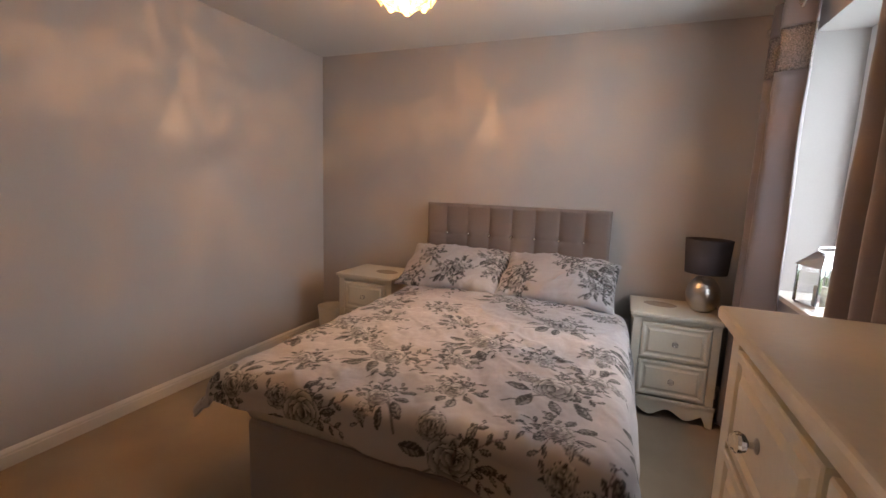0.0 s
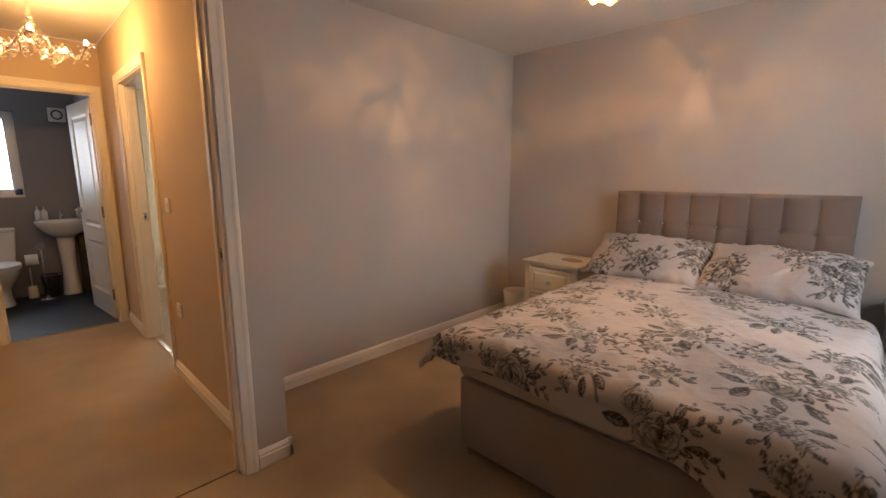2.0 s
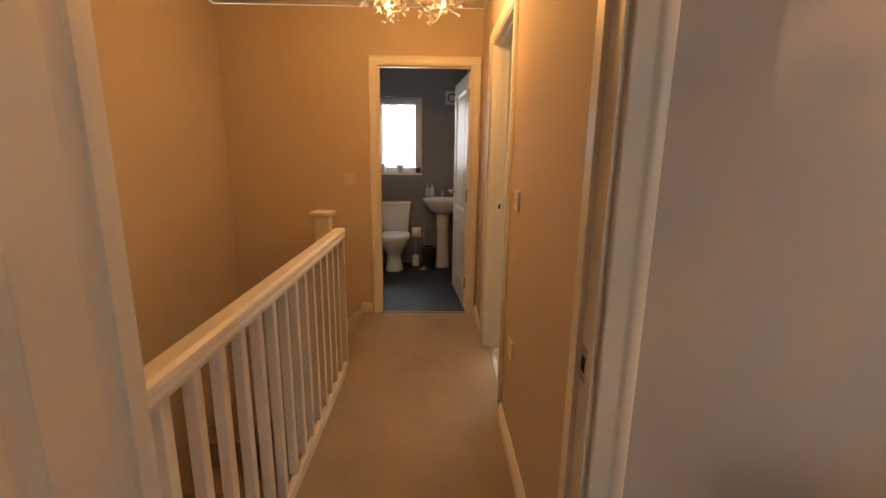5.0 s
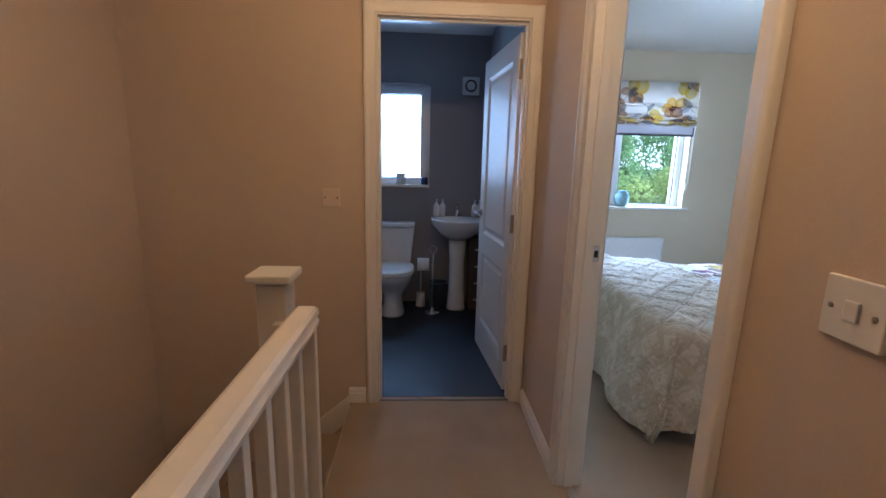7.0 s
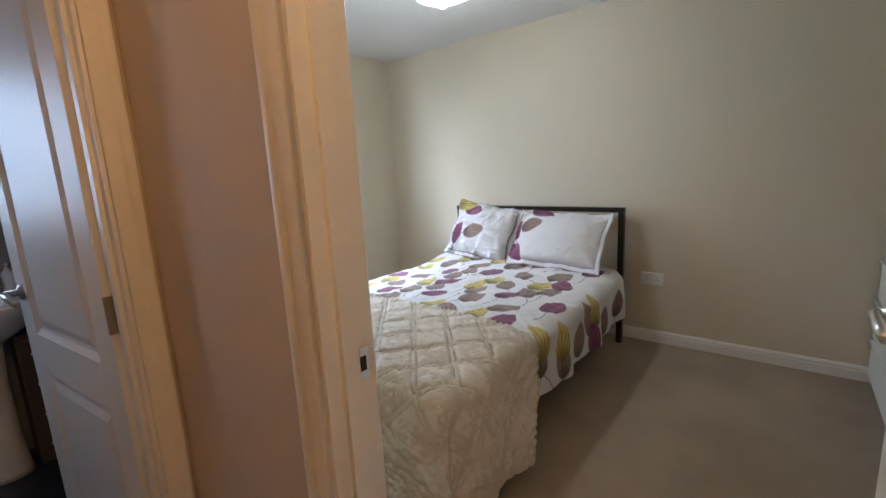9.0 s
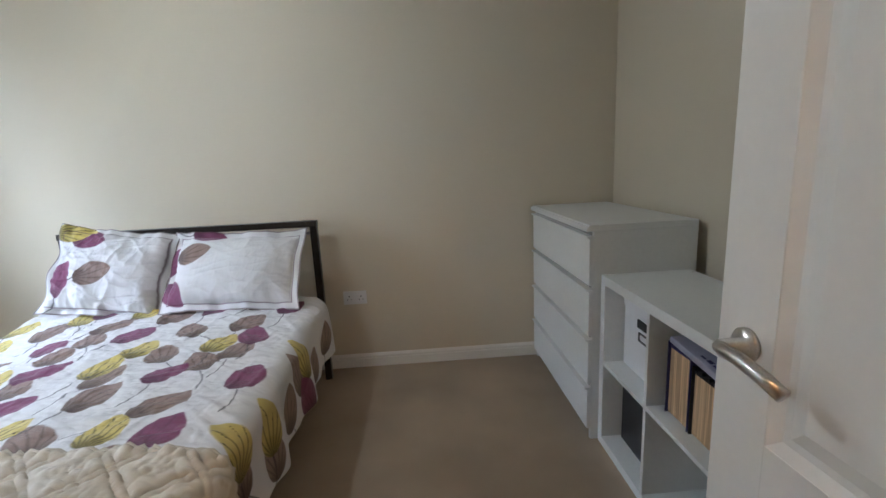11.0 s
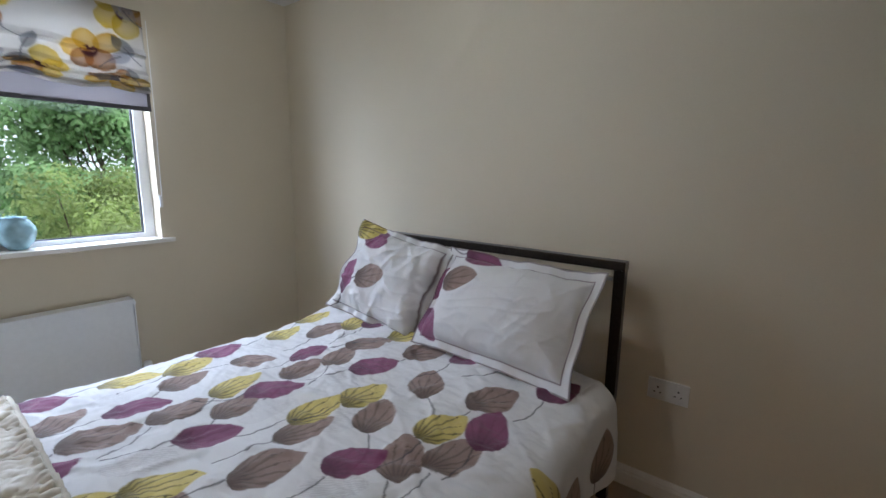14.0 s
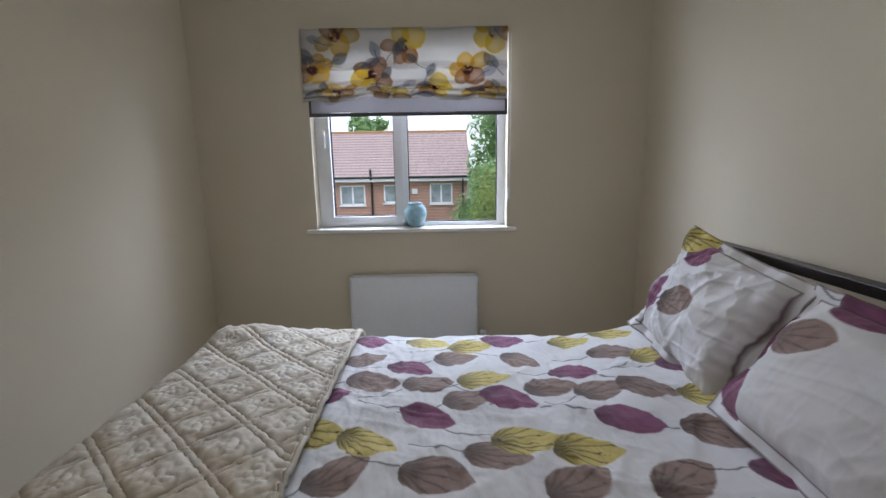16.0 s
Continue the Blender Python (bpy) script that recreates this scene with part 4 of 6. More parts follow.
def build_quilt():
    """A satin bedspread over the foot of the bed, quilted in double-stitched diamonds."""
    res = 0.0052
    s = np.arange(-5.02, -2.72, res)
    t = np.arange(1.98, 3.14, res)
    S, T = np.meshgrid(s, t)
    ex0, ex1, fy = -4.66, -3.222, 2.56
    # the cloth's two corners are rounded off
    ox, oy = np.clip(np.maximum(ex0 - S, S - ex1), 0, None), np.clip(fy - T, 0, None)
    keep = np.where((ox > 0) & (oy > 0), np.minimum(1, 0.56 / np.maximum(np.hypot(ox, oy), 0.01)), 1)
    lo, dl = drape(np.where(S < ex0, (ex0 - S) * keep, ex0 - S), 0.06, 0.10)
    ro, dr = drape(np.where(S > ex1, (S - ex1) * keep, S - ex1), 0.06, 0.085)
    fo, df = drape(np.where(T < fy, (fy - T) * keep, fy - T), 0.06, 0.16)
    X = np.where(S < ex0, ex0 - lo, np.where(S > ex1, ex1 + ro, S))
    Y = np.where(T < fy, fy - fo, T)
    dx = np.where(S < -4, dl, dr)
    down = np.maximum(dx, df) + 0.34 * np.minimum(dx, df)
    hang = np.clip(down / 0.2, 0, 1)
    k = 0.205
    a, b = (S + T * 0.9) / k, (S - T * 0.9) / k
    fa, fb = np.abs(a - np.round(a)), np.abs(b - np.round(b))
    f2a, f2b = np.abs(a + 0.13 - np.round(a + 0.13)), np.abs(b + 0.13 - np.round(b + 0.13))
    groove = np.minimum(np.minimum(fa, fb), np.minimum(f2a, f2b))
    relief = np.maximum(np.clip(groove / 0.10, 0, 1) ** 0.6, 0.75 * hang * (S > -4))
    hem = np.clip((3.14 - T) / 0.035, 0, 1)
    hem_wave = np.clip(1 - (3.14 - T) / 0.03, 0, 1) * (0.5 + 0.5 * np.sin(S * 190))
    # flower sprays stitched into each diamond
    ca_, cb_ = (a - np.floor(a) - 0.5) * k, (b - np.floor(b) - 0.5) * k
    rr, an = np.hypot(ca_, cb_), np.arctan2(cb_, ca_)
    spray = np.sin(an * 5 + 2.5 * blur_noise(S, T, 9, 43)) * np.exp(-(rr / 0.055) ** 2) + 0.9 * np.sin(rr * 210 + 3 * np.sin(an * 3) + 4 * blur_noise(S, T, 14, 44)) * np.exp(-(rr / 0.085) ** 2)
    pucker = np.exp(-(groove / 0.10) ** 2) * np.sin((S * 0.7 + T) * 150 + 5 * blur_noise(S, T, 20, 45))
    lump = 0.0022 * spray * relief + 0.006 * blur_noise(S, T, 24, 31) * relief + 0.004 * blur_noise(S, T, 60, 34) * relief + 0.010 * blur_noise(S, T, 3, 32) + 0.003 * pucker
    raise_ = 0.014 * relief + lump + 0.012 * hem_wave
    crown = 0.03 * (1 - np.clip(np.abs((S + 3.95) / 0.75), 0, 1) ** 4)
    lying = np.clip(down - 0.53, 0, 0.05)
    down = np.minimum(down, 0.53)
    Z = 0.572 + crown * np.clip((T - 2.3) / 0.5, 0, 1) + raise_ * (1 - hang) - down + 0.05 * np.exp(-((S + 4.6) / 0.12) ** 2 - ((T - 2.65) / 0.2) ** 2)
    Z = np.maximum(Z, 0.016 + 0.01 * blur_noise(S, T, 5, 33)) + 0.03 * np.clip(lying / 0.1, 0, 1) * (0.5 + 0.5 * blur_noise(S, T, 4, 37))
    side = np.where(dx > df, np.where(S < -4, -1.0, 1.0), 0.0)
    wx = 0.022 * np.sin(T * 12 + 1.0 + 1.5 * blur_noise(S, T, 2, 35)) * hang
    wy = 0.035 * np.sin(S * 9 + 0.7 + 1.5 * blur_noise(S, T, 2, 36)) * hang
    X = X + np.where(dx > 0.02, np.where(S < -4, -1, 1) * (wx + raise_ * hang), 0) + 0.7 * lying * np.where(S < -4, -1, 1) * (dx > 0.02)
    Y = Y - np.where(df > 0.02, wy + raise_ * hang + 0.7 * lying, 0)
    Y = Y - np.where(S > -4, 0.42 * np.clip(dr - 0.04, 0, None) * np.clip((T - 2.5) / 0.5, 0, 1), 0)
    tone = 0.22 * spray + blur_noise(S, T, 11, 41) + 0.7 * blur_noise(S, T, 34, 42)
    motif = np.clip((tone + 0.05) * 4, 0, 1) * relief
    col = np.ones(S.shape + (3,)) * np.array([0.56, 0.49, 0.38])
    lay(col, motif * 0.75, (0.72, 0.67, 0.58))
    # crease shade put into the colour: the stitch grooves are laid darker
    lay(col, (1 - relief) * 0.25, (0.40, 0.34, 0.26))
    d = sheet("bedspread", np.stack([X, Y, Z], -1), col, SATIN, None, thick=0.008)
    tagged(d, "cream satin quilted bedspread folded over the bed's foot", "bedspread")
    edge = [tuple(p) for p in np.stack([X[-1], Y[-1] + 0.004, Z[-1] - 0.002], -1)[::3]]
    part("piping", tube(edge, 0.009, 8), mat("cream_piping", (0.52, 0.46, 0.36), 0.6, grain=300, spread=0.08, bump=0.001), d, "cream corded edge", True)


build_quilt()


# ---- bedroom furniture ----
def knob(parent, place, face=(0, -1), material=None):
    """A faceted crystal knob on a small metal stem; face is the way it stands out."""
    bm = lathe([(0.012, 0), (0.012, 0.003), (0.005, 0.006), (0.005, 0.014)], 16)
    stem = part("knob_stem", bm, NICKEL, parent, "dark metal knob stem")
    ball = part("knob", lathe([(0.006, 0.013), (0.013, 0.017), (0.0165, 0.024), (0.0165, 0.029), (0.011, 0.037), (0.005, 0.039)], 10), CRYSTAL, parent, "faceted crystal glass knob")
    for o in (stem, ball):
        o.matrix_basis = Matrix.Translation(place) @ Vector((*face, 0)).to_track_quat("Z", "Y").to_matrix().to_4x4()


def drawer_front(parent, x0, x1, y, z0, z1, knobs, name="drawer"):
    """A framed drawer front that faces -y at the plane y: a sunk moulding round a raised field."""
    bm = bmesh.new()
    rings = []
    for inset, d in ((0, 0.012), (0, -0.006), (0.003, -0.009), (0.016, -0.009), (0.024, -0.003), (0.034, -0.003), (0.045, -0.010)):
        rings.append([bm.verts.new(p) for p in ((x0 + inset, y + d, z0 + inset), (x1 - inset, y + d, z0 + inset), (x1 - inset, y + d, z1 - inset), (x0 + inset, y + d, z1 - inset))])
    for a, b in zip(rings, rings[1:]):
        for k in range(4):
            bm.faces.new((a[k], a[(k + 1) % 4], b[(k + 1) % 4], b[k]))
    bm.faces.new(rings[-1])
    bm.faces.new(rings[0][::-1])
    d = part(name, bm, IVORY, parent, "ivory painted drawer front")
    for kx in knobs:
        knob(d, (kx, y - 0.009, (z0 + z1) / 2))
    return d


def plinth_front(w, y, z0, z1, t=0.016):
    """A bottom rail with a scalloped lower edge, from -w/2 to w/2."""
    bm = bmesh.new()
    n = 40
    rows = []
    for k in range(n + 1):
        x = -w / 2 + w * k / n
        u = abs(x) / (w / 2)
        low = z0 if u > 0.86 else z0 + (z1 - z0) * (0.42 + 0.22 * math.cos(u * 7.5)) * min(1, (0.86 - u) / 0.10)
        rows.append([bm.verts.new(p) for p in ((x, y, low), (x, y, z1), (x, y + t, z1), (x, y + t, low))])
    for a, b in zip(rows, rows[1:]):
        for k in range(4):
            bm.faces.new((a[k], a[(k + 1) % 4], b[(k + 1) % 4], b[k]))
    bm.faces.new(rows[0][::-1])
    bm.faces.new(rows[-1])
    return bm


def bedside(place, w=0.46):
    d = thing("bedside_cabinet", "ivory painted two-drawer bedside cabinet with crystal knobs", "bedside cabinet", place, group="bedside cabinets")
    dp = 0.42
    part("top", box(-w / 2 - 0.02, w / 2 + 0.02, -0.025, dp, 0.622, 0.645, 0.008, 3), IVORY, d, "ivory moulded top")
    part("cornice", box(-w / 2 - 0.008, w / 2 + 0.008, -0.010, dp, 0.604, 0.622, 0.005), IVORY, d)
    for s in (-1, 1):
        part("side", box(s * w / 2 - (0.018 if s > 0 else 0), s * w / 2 + (0.018 if s < 0 else 0), 0.004, dp, 0.0, 0.604), IVORY, d)
        part("stile", box(s * w / 2 - (0.045 if s > 0 else 0), s * w / 2 + (0.045 if s < 0 else 0), -0.004, 0.0035, 0.13, 0.604, 0.002), IVORY, d)
    part("back", box(-w / 2 + 0.018, w / 2 - 0.018, dp - 0.01, dp - 0.001, 0.05, 0.604), IVORY, d)
    part("carcass", box(-w / 2 + 0.018, w / 2 - 0.018, 0.014, dp - 0.01, 0.13, 0.600), IVORY, d)
    for z0, z1 in ((0.145, 0.355), (0.372, 0.585)):
        drawer_front(d, -w / 2 + 0.05, w / 2 - 0.05, 0.0, z0, z1, (0.0,))
    part("plinth_rail", box(-w / 2 - 0.012, w / 2 + 0.012, -0.014, 0.004, 0.105, 0.130, 0.006), IVORY, d)
    part("plinth", plinth_front(w + 0.016, -0.010, 0.0, 0.105), IVORY, d, "scalloped ivory plinth")
    return d


bedside((-0.53, 4.165, 0))
bedside((1.585, 4.165, 0))
MATC = mat("woven_oval_mat", (0.42, 0.36, 0.29), 0.9, grain=300, spread=0.2, bump=0.001)
for x, y in ((-0.45, 4.36), (1.51, 4.40)):
    bm = lathe([(0.062, 0), (0.066, 0.002), (0.062, 0.004)], 32)
    bmesh.ops.scale(bm, verts=bm.verts, vec=(1.0, 1.45, 1))
    m = part("coaster", bm, MATC, None)
    m.matrix_basis = pose(x, y, 0.645, 0, 0, 80)
    tagged(m, "oval beige woven mat on bedside cabinet", "coaster", group="bedside mats")

# table lamp
tl = thing("table_lamp", "grey drum-shade lamp with ribbed silver base", "lamp", (1.73, 4.36, 0.645))
prof = [(0.045, 0), (0.048, 0.006)]
for k in range(41):
    z = 0.008 + 0.20 * k / 40
    r = 0.092 * math.sin(math.pi * (0.16 + 0.72 * k / 40)) ** 0.75 + (0.0012 if k % 2 else 0)
    prof.append((r, z))
prof += [(0.03, 0.212), (0.014, 0.216), (0.012, 0.24)]
part("base", lathe(prof, 48), NICKEL, tl, "ribbed brushed silver lamp base", True)
SHADE = mat("dark_grey_shade", (0.075, 0.065, 0.075), 0.9, grain=500, spread=0.12, bump=0.0006)
bm = lathe([(0.110, 0.235), (0.112, 0.235), (0.125, 0.435), (0.123, 0.437)], 48)
for f in [f for f in bm.faces if len(f.verts) > 4]:
    bm.faces.remove(f)
sh = part("shade", bm, SHADE, tl, "dark grey fabric drum shade", True)
part("rim", tube([(0.124 * math.cos(a * math.pi / 24), 0.124 * math.sin(a * math.pi / 24), 0.436) for a in range(49)], 0.002, 6), SHADE, sh)
part("bulb_holder", lathe([(0.014, 0.235), (0.016, 0.25), (0.016, 0.285), (0.012, 0.29)], 16), PLASTIC, tl)
sp = bmesh.new()
for a in (0, 120, 240):
    tube([(0.014 * math.cos(radians(a)), 0.014 * math.sin(radians(a)), 0.262), (0.112 * math.cos(radians(a)), 0.112 * math.sin(radians(a)), 0.25)], 0.0015, 6, sp)
part("shade_ring", sp, NICKEL, tl)

# waste bin
bn = thing("waste_bin", "cream metal waste bin beside bedside cabinet", "bin", (-0.99, 4.38, 0))
part("body", lathe([(0.09, 0.004), (0.095, 0.0), (0.118, 0.29), (0.115, 0.292), (0.108, 0.285), (0.088, 0.01)], 40), IVORY, bn, "", True)
part("rim", tube([(0.117 * math.cos(a * math.pi / 24), 0.117 * math.sin(a * math.pi / 24), 0.29) for a in range(49)], 0.004, 8), IVORY, bn, "", True)


def chest_of_drawers():
    """The chest by the window; its front faces -x of the world."""
    d = thing("chest_of_drawers", "ivory painted chest of drawers with crystal knobs", "chest", (1.455, 1.94, 0), -90)
    w, dp, h = 0.86, 0.50, 1.125
    part("top", box(-w / 2 - 0.028, w / 2 + 0.028, -0.032, dp, h - 0.028, h, 0.010, 3), IVORY, d, "ivory moulded chest top")
    part("cornice", box(-w / 2 - 0.010, w / 2 + 0.010, -0.014, dp, h - 0.048, h - 0.028, 0.006), IVORY, d)
    for s in (-1, 1):
        part("side", box(s * w / 2 - (0.02 if s > 0 else 0), s * w / 2 + (0.02 if s < 0 else 0), 0.004, dp, 0.0, h - 0.048), IVORY, d)
        part("stile", box(s * w / 2 - (0.048 if s > 0 else 0), s * w / 2 + (0.048 if s < 0 else 0), -0.006, 0.0035, 0.13, h - 0.048, 0.003), IVORY, d)
    part("carcass", box(-w / 2 + 0.02, w / 2 - 0.02, 0.014, dp - 0.01, 0.13, h - 0.05), IVORY, d)
    rows = ((0.145, 0.375), (0.390, 0.62), (0.635, 0.865), (0.880, 1.06))
    for k, (z0, z1) in enumerate(rows):
        if k == 3:
            drawer_front(d, -w / 2 + 0.052, -0.008, 0.0, z0, z1, (-0.20,))
            drawer_front(d, 0.008, w / 2 - 0.052, 0.0, z0, z1, (0.20,))
        else:
            drawer_front(d, -w / 2 + 0.052, w / 2 - 0.052, 0.0, z0, z1, (-0.2, 0.2))
    part("plinth", plinth_front(w + 0.02, -0.012, 0.0, 0.125), IVORY, d, "scalloped ivory plinth")


chest_of_drawers()

# curtains on a pole
CURT = mat("taupe_satin_curtain", (0.25, 0.205, 0.21), 0.42, grain=420, spread=0.07, bump=0.0005, bump_scale=600, sheen=0.3)
SEQ = mat("sequin_band", (0.24, 0.20, 0.19), 0.3, metal=0.5, grain=200, spread=0.9, bump=0.003, bump_scale=220)


def curtain(y0, y1, folds, phase):
    d = thing("curtain", "taupe satin eyelet curtain with sequin band, drawn back", "curtain", (0, 0, 0), group="bedroom curtains")
    t = np.linspace(0, 1, folds * 26)
    for name, z0, z1, m in (("drape", 0.03, 1.94, CURT), ("sequin_band", 1.94, 2.14, SEQ), ("heading", 2.14, 2.30, CURT)):
        z = np.linspace(z0, z1, 60 if name == "drape" else 12)
        Tt, Z = np.meshgrid(t, z)
        amp = 0.058 + 0.014 * (1 - Z / 2.3)
        ph = Tt * folds * 2 * math.pi + phase + 0.35 * np.sin(Z * 2.1 + Tt * 9) * (1 - Z / 2.4)
        X = 1.915 + amp * np.sin(ph) + 0.008 * blur_noise(Tt * 3, Z, 2.5, int(phase * 10) + 3)
        spread = 1 + 0.10 * (1 - Z / 2.3)
        Y = (y0 + y1) / 2 + (Tt - 0.5) * (y1 - y0) * spread + 0.012 * np.cos(ph)
        sheet(name, np.stack([X, Y, Z], -1), None, m, d, {"drape": "taupe satin drape", "sequin_band": "glittering sequin band", "heading": "taupe eyelet heading"}[name], thick=0.003)
    for k in range(folds * 2):
        yy = y0 + (k + 0.5) * (y1 - y0) / (folds * 2)
        part("eyelet", tube([(1.915 + 0.002 * (-1) ** k, yy + 0.026 * math.cos(a * math.pi / 10), 2.245 + 0.026 * math.sin(a * math.pi / 10)) for a in range(21)], 0.005, 6), NICKEL, d, "metal eyelet ring", True)


curtain(3.95, 4.25, 2, 0.9)
curtain(2.52, 3.14, 5, 2.0)
pole = thing("curtain_pole", "brushed metal curtain pole over the window", "curtain pole")
part("pole", tube([(1.915, 2.35, 2.245), (1.915, 4.40, 2.245)], 0.013, 14), NICKEL, pole, "", True)
for y in (2.33, 4.42):
    part("finial", lathe([(0.012, -0.02), (0.024, -0.008), (0.026, 0.006), (0.012, 0.022)], 16, (1.915, y, 2.245)), NICKEL, pole, "", True)
for y in (2.45, 4.32):
    part("bracket", tube([(1.915, y, 2.235), (1.97, y, 2.235), (2.018, y, 2.235)], 0.008, 8), NICKEL, pole)

# lantern on the window board
ln = thing("lantern", "chrome and glass candle lantern on the window sill", "lantern", (2.09, 3.80, 0.864), 20)
a = 0.065
part("base", box(-a, a, -a, a, 0, 0.012, 0.002), CHROME, ln)
for sx in (-1, 1):
    for sy in (-1, 1):
        part("post", box(sx * a - 0.005, sx * a + 0.005, sy * a - 0.005, sy * a + 0.005, 0.012, 0.18), CHROME, ln)
        part("pane", box(-a + 0.006, a - 0.006, sy * a - 0.001, sy * a + 0.001, 0.012, 0.178) if sx > 0 else box(sy * a - 0.001, sy * a + 0.001, -a + 0.006, a - 0.006, 0.012, 0.178), CLEAR, ln)
bm = bmesh.new()
lo = [bm.verts.new((sx * 0.078, sy * 0.078, 0.18)) for sx, sy in ((-1, -1), (1, -1), (1, 1), (-1, 1))]
hi = [bm.verts.new((sx * 0.028, sy * 0.028, 0.245)) for sx, sy in ((-1, -1), (1, -1), (1, 1), (-1, 1))]
for k in range(4):
    bm.faces.new((lo[k], lo[(k + 1) % 4], hi[(k + 1) % 4], hi[k]))
bm.faces.new(lo[::-1])
bm.faces.new(hi)
part("roof", bm, CHROME, ln, "chrome lantern roof")
part("ring", tube([(0.045 * math.cos(k * math.pi / 10), 0, 0.258 + 0.012 * math.sin(k * math.pi / 10)) for k in range(21)], 0.0035, 6), CHROME, ln, "", True)
part("candle", lathe([(0.028, 0.012), (0.028, 0.09), (0.01, 0.092)], 20), IVORY, ln, "ivory candle", True)

# pendant: overlapping petals of pierced pale glass round a bulb
PETAL = mat("pierced_glass_petal", (0.80, 0.66, 0.42), 0.35, grain=70, spread=0.2)


def pierce(m):
    """Lets light straight through a glass in soft-edged spots."""
    n, l = m.node_tree.nodes, m.node_tree.links
    b, out = n["Principled BSDF"], n["Material Output"]
    b.inputs["Emission Color"].default_value, b.inputs["Emission Strength"].default_value = (1.0, 0.58, 0.22, 1), 1.5
    geo, spots, ramp = n.new("ShaderNodeNewGeometry"), n.new("ShaderNodeTexNoise"), n.new("ShaderNodeMapRange")
    spots.inputs["Scale"].default_value, spots.inputs["Detail"].default_value = 85.0, 0.0
    for key, value in (("From Min", 0.46), ("From Max", 0.56), ("To Min", 0.40), ("To Max", 0.84)):
        ramp.inputs[key].default_value = value
    clear, mx = n.new("ShaderNodeBsdfTransparent"), n.new("ShaderNodeMixShader")
    clear.inputs["Color"].default_value = (1.0, 0.93, 0.82, 1)
    l.new(geo.outputs["Position"], spots.inputs["Vector"])
    l.new(spots.outputs["Fac"], ramp.inputs["Value"])
    l.new(ramp.outputs["Result"], mx.inputs[0])
    l.new(b.outputs[0], mx.inputs[1])
    l.new(clear.outputs[0], mx.inputs[2])
    l.new(mx.outputs[0], out.inputs["Surface"])


pierce(PETAL)
petal_rng = random.Random(4)
pd = thing("pendant_lamp", "ceiling pendant with pierced pale glass petals, lit", "ceiling lamp", (0.24, 3.27, 0))
part("canopy", lathe([(0.05, 2.375), (0.052, 2.38), (0.052, 2.399)], 24), PLASTIC, pd, "", True)
part("cord", tube([(0, 0, 2.376), (0, 0, 2.30)], 0.004, 8), PLASTIC, pd)
part("bulb", lathe([(0.010, 2.238), (0.022, 2.243), (0.028, 2.255), (0.022, 2.268), (0.012, 2.28), (0.012, 2.30)], 20), glow("warm_bulb", (1.0, 0.72, 0.38, 1), 26), pd, "glowing bulb", True)
# each tier: how many petals, radius at the top and the tip, height of the top and the tip
for tier, (n, ra, rb, za, zb) in enumerate(((9, 0.125, 0.150, 2.315, 2.205), (8, 0.142, 0.112, 2.235, 2.152), (6, 0.112, 0.030, 2.170, 2.136))):
    for k in range(n):
        ang = 2 * math.pi * k / n + tier * 0.37 + petal_rng.uniform(-0.06, 0.06)
        wide = 2 * math.pi / n * petal_rng.uniform(0.50, 0.58)
        U, V = np.meshgrid(np.linspace(-1, 1, 11), np.linspace(0, 1, 11))
        A = ang + U * wide * (1 - 0.55 * V**3.5)
        R = ra + (rb - ra) * V + 0.012 * np.sin(V * math.pi) + 0.004 * (1 - U**2)
        Zp = za + (zb - za) * V - 0.012 * V**2 * (1 - U**2) + petal_rng.uniform(-0.004, 0.004)
        pts = np.stack([R * np.cos(A), R * np.sin(A), Zp], -1)
        petal = sheet("petal", pts, None, PETAL, pd, thick=0.002)
        rim = [tuple(pts[r_, 0]) for r_ in range(11)] + [tuple(pts[10, c]) for c in range(1, 11)] + [tuple(pts[r_, 10]) for r_ in range(9, -1, -1)]
        part("petal_wire", tube(rim, 0.0016, 5), BRASS, petal, "thin brass edge wire")


# ---- landing ----
bal = thing("balustrade", "white painted landing balustrade with square newel", "balustrade")
prof = [(-0.034, 0.0), (0.034, 0.0), (0.036, 0.014), (0.028, 0.024), (0.036, 0.034), (0.034, 0.048), (0.022, 0.056), (-0.022, 0.056), (-0.034, 0.048), (-0.036, 0.034), (-0.028, 0.024), (-0.036, 0.014)]
part("handrail", extrude_profile(prof, (-2.565, 0.985, 0.845), (-0.752, 0.985, 0.845), (0, 1)), GLOSS, bal, "white moulded handrail")
part("newel_post", box(-2.675, -2.585, 0.830, 0.920, 0.0, 0.955, 0.004), GLOSS, bal, "white square newel post")
part("newel_cap", box(-2.695, -2.565, 0.810, 0.940, 0.965, 0.990, 0.007, 3), GLOSS, bal, "white square newel cap")
part("newel_neck", box(-2.668, -2.592, 0.837, 0.913, 0.954, 0.966), GLOSS, bal)
part("newel_return", box(-2.585, -2.553, 0.885, 1.008, 0.0, 0.846, 0.004), GLOSS, bal)
k = 0
x = -0.845
while x > -2.53:
    b = part("baluster", box(x - 0.016, x + 0.016, 0.969, 1.001, 0.055, 0.846, 0.0035), GLOSS, bal)
    x -= 0.122


def plate(name, place, face, w, h, label, cat):
    """A wall plate whose face looks along the unit vector face; returns the thing, its own -y outwards."""
    turn = math.degrees(math.atan2(face[0], -face[1]))
    d = thing(name, label, cat, place, turn)
    part("plate", box(-w / 2, w / 2, -0.009, 0, -h / 2, h / 2, 0.003, 3), PLASTIC, d, "white plastic face plate")
    return d


